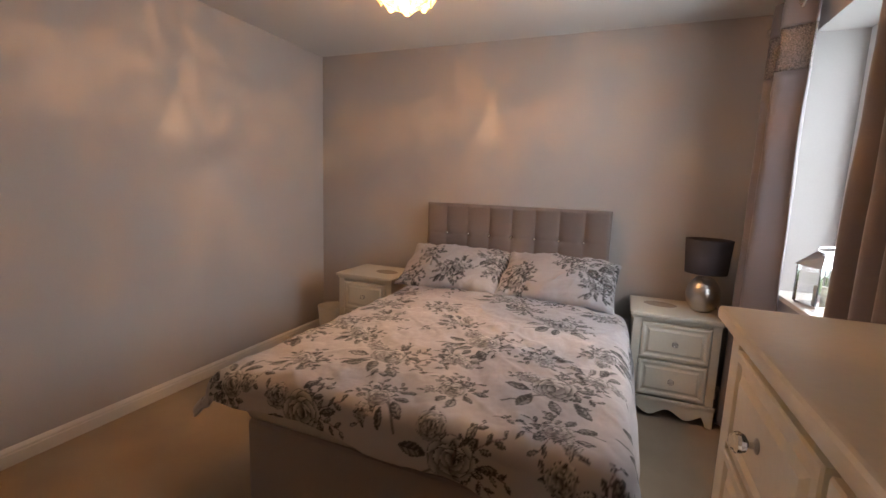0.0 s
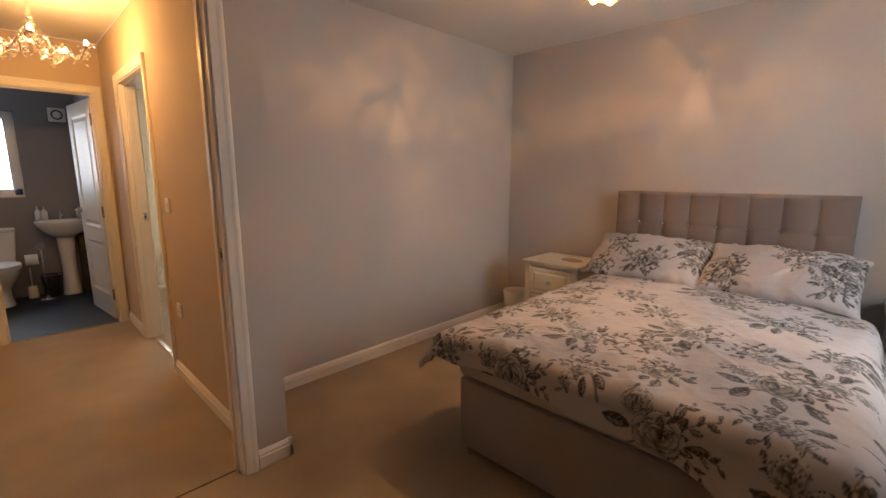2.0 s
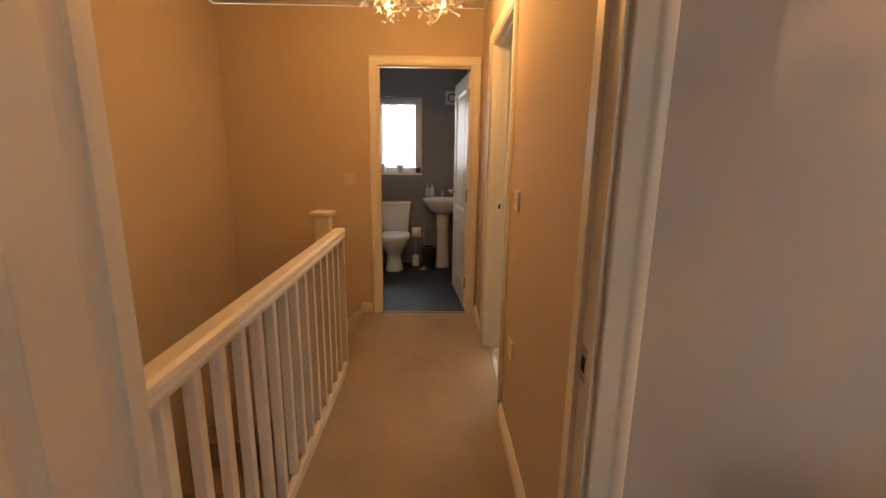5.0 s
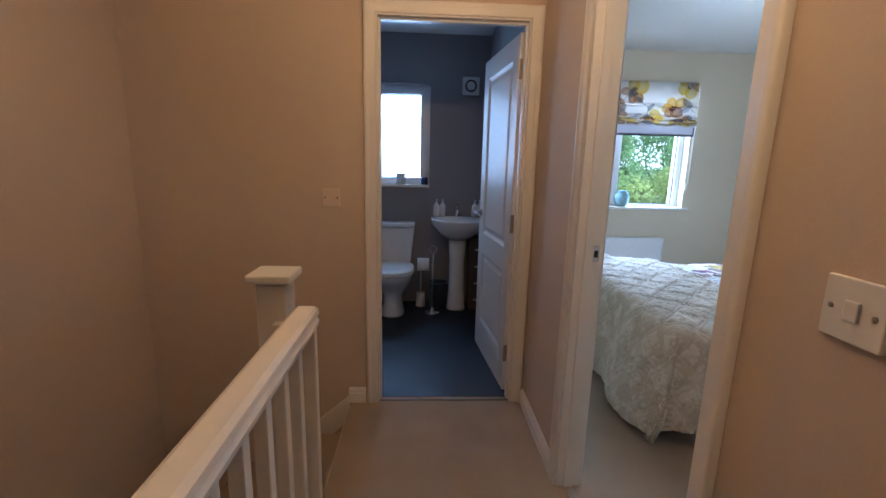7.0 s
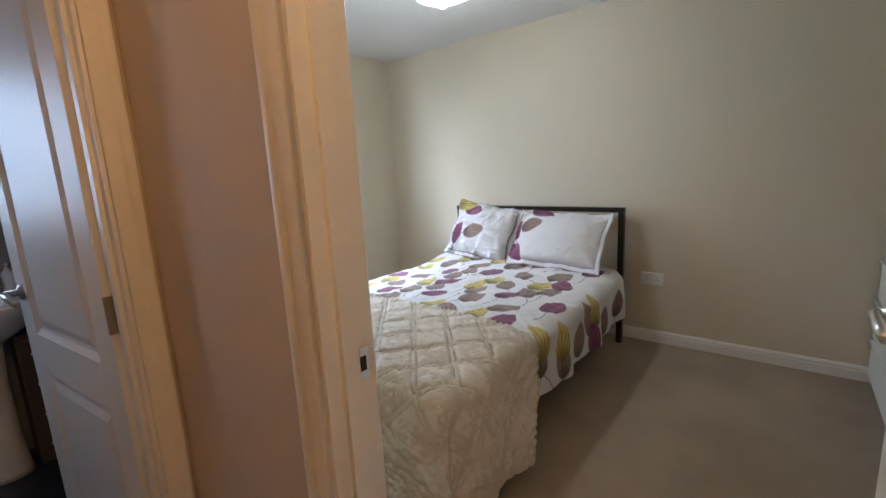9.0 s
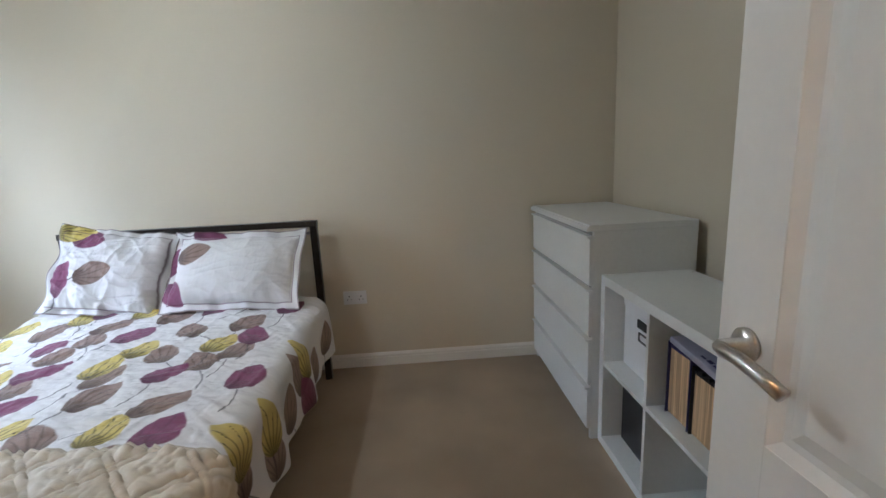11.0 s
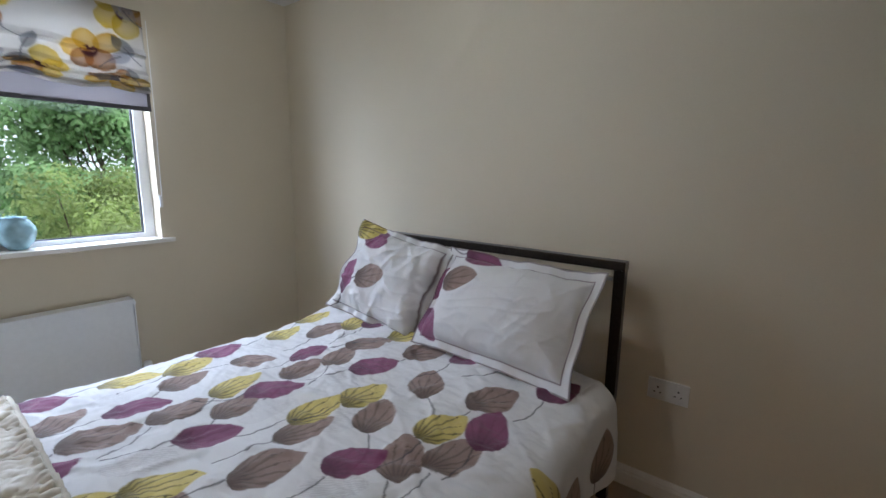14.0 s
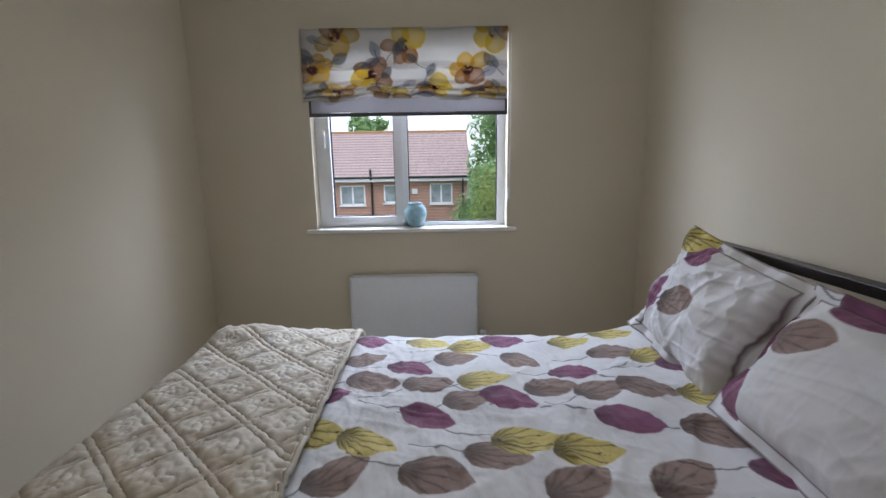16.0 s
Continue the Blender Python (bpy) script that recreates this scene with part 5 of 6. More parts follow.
def switch(place, face, gangs=1, blank=False):
    d = plate("light_switch", place, face, 0.087, 0.087, "beige plastic blanking plate on the landing wall" if blank else "white plastic light switch plate", "light switch")
    if blank:
        d.children[0].data.materials[0] = mat("beige_plastic", (0.63, 0.54, 0.44), 0.4, grain=50, spread=0.03)
        d.children[0]["label"] = "beige face plate"
        gangs = 0
    for k in range(gangs):
        cx = (k - (gangs - 1) / 2) * 0.024
        part("rocker", box(cx - 0.010, cx + 0.010, -0.013, -0.008, -0.014, 0.014, 0.002), PLASTIC, d)
    for s in (-1, 1):
        part("screw", lathe([(0.004, 0), (0.004, 0.001), (0.001, 0.0015)], 10), DARK if blank else NICKEL, d).matrix_basis = pose(s * 0.030, -0.009, 0, 90)


def socket(place, face, double=True):
    w = 0.147 if double else 0.087
    d = plate("double_socket" if double else "socket", place, face, w, 0.087, "white plastic double power socket" if double else "white plastic single wall socket", "socket")
    for cx in ((-0.037, 0.037) if double else (0,)):
        part("pin_hole", strips_bm([(cx - 0.003, cx + 0.003, -0.0096, -0.008, 0.006, 0.013), (cx - 0.014, cx - 0.008, -0.0096, -0.008, -0.014, -0.009), (cx + 0.008, cx + 0.014, -0.0096, -0.008, -0.014, -0.009)]), DARK, d, "dark pin holes")
        part("rocker", box(cx - 0.007, cx + 0.007, -0.012, -0.008, 0.020, 0.034, 0.002), PLASTIC, d)


def strips_bm(rows):
    bm = bmesh.new()
    for r in rows:
        box(*r, bm=bm)
    return bm


switch((-1.855, 1.90, 1.145), (0, -1), 1)
socket((-1.84, 1.90, 0.48), (0, -1), False)
switch((-3.555, 0.86, 1.135), (1, 0), 1, True)
socket((-3.07, 4.80, 0.472), (0, -1), True)
socket((-4.83, 4.80, 0.472), (0, -1), True)

# chandelier
ch = thing("chandelier", "chrome five-arm ceiling light with crystal leaves, lit", "chandelier", (-2.33, 1.42, 0))
part("canopy", lathe([(0.055, 2.372), (0.06, 2.378), (0.06, 2.399)], 28), CHROME, ch, "", True)
part("stem", lathe([(0.012, 2.20), (0.018, 2.215), (0.010, 2.235), (0.008, 2.30), (0.012, 2.36), (0.014, 2.373)], 16), CHROME, ch, "", True)
part("hub", lathe([(0.004, 2.13), (0.02, 2.15), (0.026, 2.175), (0.014, 2.20)], 16), CHROME, ch, "", True)
BULB = glow("chandelier_bulb", (1.0, 0.70, 0.36, 1), 40)
rng = random.Random(8)
for k in range(5):
    ang = radians(72 * k)
    ca, sa = math.cos(ang), math.sin(ang)
    pts = []
    for j in range(15):
        u = j / 14
        r = 0.02 + 0.23 * u
        z = 2.16 - 0.14 * math.sin(u * math.pi * 0.75) + 0.02 * math.sin(u * 14)
        side = 0.02 * math.sin(u * 11)
        pts.append((r * ca - side * sa, r * sa + side * ca, z))
    arm = part("arm", tube(pts, 0.0045, 8), CHROME, ch, "twisted chrome arm", True)
    ex, ey, ez = pts[-1]
    part("cup", lathe([(0.004, -0.014), (0.016, -0.006), (0.018, 0.004), (0.010, 0.006)], 14, (ex, ey, ez)), CHROME, arm, "", True)
    part("bulb", lathe([(0.008, 0.006), (0.010, 0.016), (0.009, 0.03), (0.003, 0.038)], 14, (ex, ey, ez)), BULB, arm, "small glowing capsule bulb", True)
    cr, tw = bmesh.new(), bmesh.new()
    for j in range(26):
        p = Vector(pts[rng.randrange(3, 15)])
        q = p + Vector((rng.uniform(-0.05, 0.05), rng.uniform(-0.05, 0.05), rng.uniform(-0.035, 0.045)))
        tube([p, q], 0.0011, 4, tw)
        for v in bmesh.ops.create_icosphere(cr, subdivisions=1, radius=0.0085)["verts"]:
            v.co = Matrix.Rotation(j, 3, "X") @ Vector((v.co.x, v.co.y * 0.75, v.co.z * 1.5)) + q
    part("crystal_leaves", cr, CRYSTAL, arm, "clear crystal leaf drops")["kind"] = "stuff"
    part("twigs", tw, CHROME, arm)["kind"] = "stuff"

# ---- bathroom ----
bl = thing("ceiling_light", "round flush bathroom ceiling light with chrome rim", "ceiling lamp", (-4.74, 1.07, 0))
part("rim", lathe([(0.105, 2.362), (0.128, 2.366), (0.135, 2.38), (0.135, 2.399)], 40), CHROME, bl, "chrome rim", True)
part("diffuser", lathe([(0.002, 2.345), (0.06, 2.349), (0.095, 2.358), (0.106, 2.368)], 40), PLASTIC, bl, "unlit white plastic diffuser", True)
wc = thing("toilet", "white ceramic close-coupled toilet with lid down", "toilet", (-5.33, 1.07, 0), -90)
tank = box(-0.185, 0.185, 0.002, 0.155, 0.40, 0.745, 0.025, 4)
for v in tank.verts:
    v.co.x *= 0.80 + 0.20 * (v.co.z - 0.40) / 0.345
part("cistern", tank, CERAMIC, wc, "white tapered cistern", True)
part("cistern_lid", box(-0.185, 0.185, 0.0, 0.168, 0.745, 0.78, 0.012, 3), CERAMIC, wc, "", True)
part("flush_button", lathe([(0.022, 0.78), (0.022, 0.785), (0.016, 0.788)], 20, (0, 0.085, 0)), CHROME, wc, "chrome flush button", True)


def oval_loft(rows, steps=40):
    """A body lofted through ovals: (half width, y back, y front, z)."""
    bm = bmesh.new()
    rings = []
    for hw, y0, y1, z in rows:
        ring = []
        for k in range(steps):
            a = 2 * math.pi * k / steps
            c, s = math.cos(a), math.sin(a)
            ring.append(bm.verts.new((hw * math.copysign(abs(c) ** 0.85, c), (y0 + y1) / 2 + (y1 - y0) / 2 * math.copysign(abs(s) ** 0.85, s), z)))
        rings.append(ring)
    for a, b in zip(rings, rings[1:]):
        for k in range(steps):
            bm.faces.new((a[k], a[(k + 1) % steps], b[(k + 1) % steps], b[k]))
    bm.faces.new(rings[0][::-1])
    bm.faces.new(rings[-1])
    return bm


part("bowl", oval_loft([(0.105, 0.14, 0.46, 0.0), (0.10, 0.14, 0.45, 0.02), (0.085, 0.16, 0.42, 0.10), (0.085, 0.15, 0.42, 0.18), (0.13, 0.12, 0.52, 0.26), (0.165, 0.10, 0.59, 0.33), (0.178, 0.10, 0.62, 0.385), (0.178, 0.10, 0.62, 0.395)]), CERAMIC, wc, "white toilet bowl", True)
part("seat", oval_loft([(0.183, 0.15, 0.63, 0.397), (0.188, 0.145, 0.635, 0.402), (0.188, 0.145, 0.635, 0.412), (0.184, 0.15, 0.63, 0.416)]), PLASTIC, wc, "", True)
part("lid", oval_loft([(0.184, 0.15, 0.63, 0.4175), (0.188, 0.145, 0.635, 0.422), (0.186, 0.147, 0.632, 0.434), (0.15, 0.18, 0.59, 0.441)]), PLASTIC, wc, "white plastic toilet lid", True)
for s in (-1, 1):
    part("hinge", box(s * 0.07 - 0.018, s * 0.07 + 0.018, 0.140, 0.165, 0.397, 0.43, 0.005), CHROME, wc)

bs = thing("washbasin", "white ceramic pedestal washbasin with chrome tap", "basin", (-5.33, 1.64, 0), -90)
part("pedestal", oval_loft([(0.088, 0.09, 0.27, 0.0), (0.082, 0.09, 0.265, 0.03), (0.070, 0.10, 0.25, 0.2), (0.068, 0.10, 0.25, 0.45), (0.080, 0.08, 0.27, 0.66)]), CERAMIC, bs, "white basin pedestal", True)
bm = oval_loft([(0.10, 0.03, 0.30, 0.655), (0.17, 0.012, 0.38, 0.71), (0.232, 0.002, 0.44, 0.79), (0.242, 0.0, 0.452, 0.83), (0.240, 0.0, 0.450, 0.838), (0.212, 0.11, 0.425, 0.838), (0.19, 0.12, 0.40, 0.79), (0.12, 0.15, 0.34, 0.735), (0.03, 0.22, 0.28, 0.725)])
part("bowl", bm, CERAMIC, bs, "white basin bowl", True)
part("tap_body", lathe([(0.026, 0.835), (0.026, 0.842), (0.020, 0.85), (0.018, 0.93), (0.014, 0.94)], 20, (0, 0.06, 0)), CHROME, bs, "", True)
part("tap_spout", tube([(0, 0.06, 0.90), (0, 0.10, 0.915), (0, 0.15, 0.905), (0, 0.165, 0.885)], 0.011, 12), CHROME, bs, "chrome tap spout", True)
part("tap_lever", tube([(0, 0.06, 0.945), (0, 0.09, 0.965), (0, 0.115, 0.97)], 0.006, 8), CHROME, bs, "", True)


def pump_bottle(place, h=0.13, m=None, group="bathroom bottles"):
    d = thing("soap_bottle", "white plastic pump bottle", "bottle", place, group=group)
    part("body", lathe([(0.024, 0), (0.027, 0.004), (0.027, h * 0.62), (0.022, h * 0.72), (0.011, h * 0.78), (0.011, h * 0.86)], 20), m or PLASTIC, d, "", True)
    part("pump", tube([(0, 0, h * 0.86), (0, 0, h), (0.012, 0, h + 0.006), (0.034, 0, h)], 0.0055, 8), PLASTIC, d, "", True)


for y in (1.45, 1.505, 1.80, 1.84):
    pump_bottle((-5.28, y, 0.837), 0.145)
pump_bottle((-5.365, 0.915, 1.115), 0.13)
cj = thing("candle_jar", "white glass candle jar on window sill", "candle", (-5.362, 1.12, 1.115))
part("jar", lathe([(0.040, 0), (0.044, 0.004), (0.044, 0.075), (0.040, 0.08)], 28), PLASTIC, cj, "", True)
part("lid", lathe([(0.045, 0.080), (0.046, 0.084), (0.046, 0.094), (0.042, 0.098)], 28), PLASTIC, cj, "", True)
bc = part("blue_pot", lathe([(0.026, 0), (0.030, 0.003), (0.030, 0.062), (0.026, 0.066)], 24, (-5.362, 1.335, 1.115)), mat("blue_plastic", (0.02, 0.035, 0.12), 0.4, grain=50, spread=0.1), None, "", True)
tagged(bc, "small dark blue pot on window sill", "pot")
rh = thing("toilet_roll_stand", "chrome free-standing toilet roll holder with roll", "toilet roll holder", (-5.0, 1.42, 0))
part("foot", lathe([(0.062, 0), (0.065, 0.004), (0.058, 0.014), (0.02, 0.02), (0.012, 0.05)], 28), CHROME, rh, "", True)
part("pole", tube([(0, 0, 0.04), (0, 0, 0.55)], 0.008, 10), CHROME, rh, "", True)
part("loop", tube([(0, 0.03 * math.sin(a * math.pi / 10), 0.58 - 0.03 * math.cos(a * math.pi / 10)) for a in range(21)], 0.005, 8), CHROME, rh, "", True)
part("arm", tube([(0, 0, 0.47), (0.03, -0.01, 0.47), (0.04, -0.05, 0.455), (0.04, -0.14, 0.455)], 0.006, 8), CHROME, rh, "", True)
roll = lathe([(0.022, -0.05), (0.055, -0.05), (0.055, 0.05), (0.022, 0.05)], 28)
r_ = part("toilet_roll", roll, mat("tissue_paper", (0.78, 0.77, 0.75), 0.95, grain=200, spread=0.04, bump=0.0008), rh, "white toilet roll", True)
r_.matrix_basis = pose(0.04, -0.085, 0.455, 90)
tb = thing("toilet_brush", "white toilet brush in ceramic holder", "toilet brush", (-5.2, 1.315, 0))
part("pot", lathe([(0.042, 0), (0.046, 0.004), (0.038, 0.13), (0.034, 0.132)], 24), CERAMIC, tb, "", True)
part("handle", tube([(0, 0, 0.12), (0, 0, 0.33)], 0.006, 8), PLASTIC, tb, "", True)
wb = thing("waste_bin", "small dark metal waste bin beside basin pedestal", "bin", (-5.17, 1.475, 0))
part("body", lathe([(0.070, 0.0), (0.074, 0.004), (0.088, 0.24), (0.086, 0.245), (0.080, 0.24), (0.068, 0.01)], 32), BLACK, wb, "", True)
part("rim", tube([(0.088 * math.cos(q * math.pi / 20), 0.088 * math.sin(q * math.pi / 20), 0.243) for q in range(41)], 0.004, 8), CHROME, wb, "chrome rim", True)
DWOOD = mat("dark_wicker", (0.10, 0.07, 0.05), 0.7, grain=160, spread=0.35, bump=0.002)
cb = thing("drawer_tower", "slim dark wooden drawer tower beside basin", "drawer tower", (-5.20, 1.815, 0))
part("body", box(-0.10, 0.09, -0.065, 0.075, 0.0, 0.66, 0.004), DWOOD, cb)
for k in range(4):
    dr = part("drawer", box(0.0905, 0.104, -0.058, 0.068, 0.03 + 0.155 * k, 0.165 + 0.155 * k, 0.004), DWOOD, cb)
    part("handle", box(0.104, 0.112, -0.02, 0.03, 0.09 + 0.155 * k, 0.102 + 0.155 * k, 0.003), IVORY, dr)
fn = thing("extractor_fan", "white plastic extractor fan on the wall", "extractor fan", (-5.33, 1.73, 1.98), 90)
part("case", box(-0.075, 0.075, -0.03, 0, -0.075, 0.075, 0.008, 3), PLASTIC, fn)
part("grille_ring", tube([(0.045 * math.cos(a * math.pi / 16), -0.033, 0.045 * math.sin(a * math.pi / 16)) for a in range(33)], 0.007, 8), DARK, fn, "dark vent ring")
fn.matrix_basis = pose(-5.33, 1.73, 1.98, 0, 0, 90)
dl = thing("downlight", "round chrome ceiling downlight, off", "ceiling lamp", (-4.35, 1.15, 0))
part("bezel", lathe([(0.055, 2.385), (0.085, 2.388), (0.088, 2.399)], 32), CHROME, dl, "", True)
part("lens", lathe([(0.05, 2.380), (0.054, 2.386), (0.054, 2.39)], 32), FROST, dl, "", True)

# ---- guest room ----
rad = thing("radiator", "white panel radiator under the window", "radiator", (-5.59, 3.331, 0), 90)
part("panel", box(-0.405, 0.405, -0.092, -0.062, 0.14, 0.615, 0.008, 3), PVC, rad, "white radiator panel", True)
part("back_panel", box(-0.405, 0.405, -0.040, -0.015, 0.14, 0.615, 0.006), PVC, rad)
for k in range(27):
    part("fin", box(-0.39 + 0.03 * k, -0.386 + 0.03 * k, -0.061, -0.041, 0.16, 0.60), PVC, rad)
part("top_grille", strips_bm([(-0.408, 0.408, -0.096, -0.012, 0.612, 0.622)] + [(-0.40 + 0.0266 * k, -0.384 + 0.0266 * k, -0.098, -0.0955, 0.592, 0.612) for k in range(31)]), PVC, rad)
for s in (-1, 1):
    part("side_cover", box(s * 0.409 - 0.003, s * 0.409 + 0.003, -0.094, -0.013, 0.14, 0.618), PVC, rad)
    part("wall_bracket", box(s * 0.3 - 0.015, s * 0.3 + 0.015, -0.016, 0.0, 0.2, 0.55), PVC, rad)
part("valve", lathe([(0.012, 0.10), (0.012, 0.15), (0.022, 0.155), (0.022, 0.23), (0.016, 0.24)], 18, (0.45, -0.055, 0)), PLASTIC, rad, "white radiator valve", True)
part("pipe", tube([(0.45, -0.055, 0.0), (0.45, -0.055, 0.11)], 0.008, 8), CHROME, rad)
part("valve_tail", tube([(0.40, -0.055, 0.175), (0.45, -0.055, 0.175)], 0.009, 8), CHROME, rad)
rad.matrix_basis = pose(-5.59, 3.331, 0, 0, 0, 90)


def blind():
    """A roman blind drawn half up, its lower pleats stacked over a plain lilac flap."""
    d = thing("roman_blind", "roman blind printed with yellow flowers, half raised", "blind")
    y0, y1, zt = 2.706, 3.922, 2.115
    n = 240
    # path down the cloth: (outwards from the wall, z, cloth length)
    path = [(0.055, 2.115), (0.060, 2.0), (0.066, 1.925), (0.088, 1.895), (0.060, 1.882), (0.070, 1.825), (0.094, 1.800), (0.086, 1.782), (0.064, 1.796), (0.078, 1.775), (0.104, 1.762), (0.102, 1.744), (0.074, 1.756), (0.086, 1.738), (0.108, 1.726), (0.098, 1.712), (0.072, 1.722)]
    fine = []
    for a, b in zip(path, path[1:]):
        steps = max(3, int(math.hypot(b[0] - a[0], b[1] - a[1]) / 0.006))
        fine += [(a[0] + (b[0] - a[0]) * k / steps, a[1] + (b[1] - a[1]) * k / steps) for k in range(steps)]
    P = np.array(fine + [path[-1]])
    arc = np.r_[0, np.cumsum(np.hypot(*np.diff(P, axis=0).T))]
    t = np.linspace(0, 1, n)
    T, A = np.meshgrid(t, arc)
    low = np.clip((zt - P[:, 1]) / 0.42, 0, 1)[:, None]
    sag = low * (0.014 * np.sin(T * 9 + 1) + 0.012 * np.sin(T * 23 + 4 * low) + 0.006 * np.sin(T * 47 + 9 * low) + 0.018 * (np.abs(T - 0.5) * 2) ** 4)
    X = -5.59 + P[:, 0][:, None] + 0.006 * low * np.sin(T * 17 + 3) + 0 * T
    Y = y0 + (y1 - y0) * T + low * 0.012 * (0.5 - T)
    Z = P[:, 1][:, None] - sag * 0.6
    S = (y1 - y0) * T
    col = np.ones(S.shape + (3,)) * np.array([0.58, 0.555, 0.52])
    rng = random.Random(12)
    wash = 0.5 + 0.5 * blur_noise(S, A, 14, 71)
    blooms = [(0.20, 0.04), (0.60, 0.10), (1.14, 0.03), (0.06, 0.24), (0.98, 0.25), (0.40, 0.30), (0.78, 0.42), (0.20, 0.44), (1.08, 0.46), (0.52, 0.50)]
    tones = [(0.46, 0.30, 0.015), (0.26, 0.12, 0.03), (0.50, 0.37, 0.03), (0.36, 0.19, 0.02)]
    for k, (x, y) in enumerate(blooms):
        for j in range(5):
            a = j * 1.257 + k * 0.8 + rng.uniform(-0.3, 0.3)
            far, pr, sq = rng.uniform(0.055, 0.10), rng.uniform(0.05, 0.075), rng.uniform(0.7, 1.0)
            px, py = x + far * math.cos(a), y + 0.85 * far * math.sin(a)
            u, v = (S - px) * math.cos(a) + (A - py) * math.sin(a), -(S - px) * math.sin(a) + (A - py) * math.cos(a)
            e = 1 - np.hypot(u / pr, v / (pr * sq)) + 0.10 * blur_noise(S, A, 35, k * 5 + j)
            deep = np.clip(1 - e, 0, 1) ** 2
            lay(col, np.clip(e * 12, 0, 1) * (0.42 + 0.25 * wash + 0.33 * deep), np.array(tones[(k + (j > 2)) % 4]) * rng.uniform(0.8, 1.2))
        e = 1 - np.hypot(S - x, A - y) / 0.04
        lay(col, np.clip(e * 4, 0, 1) * (blur_noise(S, A, 55, 7 + k) > -0.05), (0.10, 0.04, 0.05))
    for k in range(26):
        x, y, a, ll = rng.uniform(0, 1.2), rng.uniform(0, 0.55), rng.uniform(0, 3), rng.uniform(0.045, 0.075)
        u, v = (S - x) * math.cos(a) + (A - y) * math.sin(a), -(S - x) * math.sin(a) + (A - y) * math.cos(a)
        e = (1 - (u / ll) ** 2).clip(0, 1) - np.abs(v / (ll * 0.55))
        lay(col, np.clip(e * 6, 0, 1) * (0.45 + 0.4 * wash), ((0.10, 0.105, 0.12), (0.28, 0.28, 0.32), (0.13, 0.14, 0.16))[k % 3])
        stamp_line(S, A, col, x, y, x + 0.12 * math.cos(a), y + 0.12 * math.sin(a), 0.003, (0.14, 0.14, 0.15), 0.01)
    sheet("cloth", np.stack([X, Y, Z], -1), col, BLINDCLOTH, d, "cotton printed with yellow and grey flowers", thick=0.003)
    Tf, Zf = np.meshgrid(t, np.linspace(1.635, 1.735, 20))
    flap = np.ones(Tf.shape + (3,)) * np.array([0.40, 0.38, 0.385])
    flap *= (1 - 0.25 * (np.abs(blur_noise(Tf * 1.2, Zf, 7, 19)) > 0.45))[..., None]
    sheet("flap", np.stack([-5.59 + 0.070 + 0.006 * np.sin(Tf * 12) * (1.7 - Zf) / 0.07, 2.735 + 1.185 * Tf, Zf + 0.004 * np.sin(Tf * 7)], -1), flap, BLINDCLOTH, d, "plain lilac lower flap", thick=0.003)
    part("bottom_hem", box(-5.524, -5.514, 2.733, 3.922, 1.616, 1.637, 0.002), mat("dark_grey_band", (0.10, 0.095, 0.10), 0.85, grain=400, spread=0.1), d, "dark grey hem band")
    for s in (2.7345, 3.9075):
        part("side_hem", box(-5.523, -5.515, s, s + 0.014, 1.636, 1.72), bpy.data.materials["dark_grey_band"], d)
    part("head_rail", box(-5.588, -5.545, y0 + 0.01, y1 - 0.01, 2.085, 2.112, 0.003), PLASTIC, d)
    part("cord", tube([(-5.545, 3.945, 2.08), (-5.55, 3.947, 1.6), (-5.555, 3.944, 1.16)], 0.0022, 6), PLASTIC, d, "white pull cord")
    part("cleat", box(-5.588, -5.572, 3.937, 3.953, 1.10, 1.17, 0.004), PLASTIC, d, "white cord cleat")


blind()
vs = part("vase", lathe([(0.034, 0), (0.038, 0.004), (0.062, 0.035), (0.075, 0.075), (0.072, 0.11), (0.055, 0.138), (0.044, 0.148), (0.047, 0.156), (0.041, 0.156), (0.040, 0.145)], 40), mat("pale_blue_glaze", (0.28, 0.44, 0.50), 0.25, grain=22, spread=0.35, big=0.5), None, "", True)
vs.matrix_basis = pose(-5.655, 3.345, 0.926)
tagged(vs, "round pale blue glazed vase on window sill", "vase")

gp = thing("guest_pendant", "white glass ceiling light with lit bulb", "ceiling lamp", (-3.87, 3.52, 0))
part("rose", lathe([(0.045, 2.378), (0.05, 2.382), (0.05, 2.399)], 24), PLASTIC, gp, "", True)
part("cord", tube([(0, 0, 2.379), (0, 0, 2.29)], 0.004, 8), PLASTIC, gp)
bm = lathe([(0.03, 2.295), (0.034, 2.290), (0.135, 2.225), (0.138, 2.218), (0.132, 2.221), (0.03, 2.283)], 40)
for f in [f for f in bm.faces if len(f.verts) > 4]:
    bm.faces.remove(f)
part("shade", bm, PLASTIC, gp, "white conical shade", True)
part("bulb", lathe([(0.004, 2.165), (0.022, 2.175), (0.029, 2.20), (0.024, 2.225), (0.014, 2.25), (0.014, 2.29)], 24), glow("cool_bulb", (0.95, 1.0, 0.97, 1), 18), gp, "glowing white bulb", True)


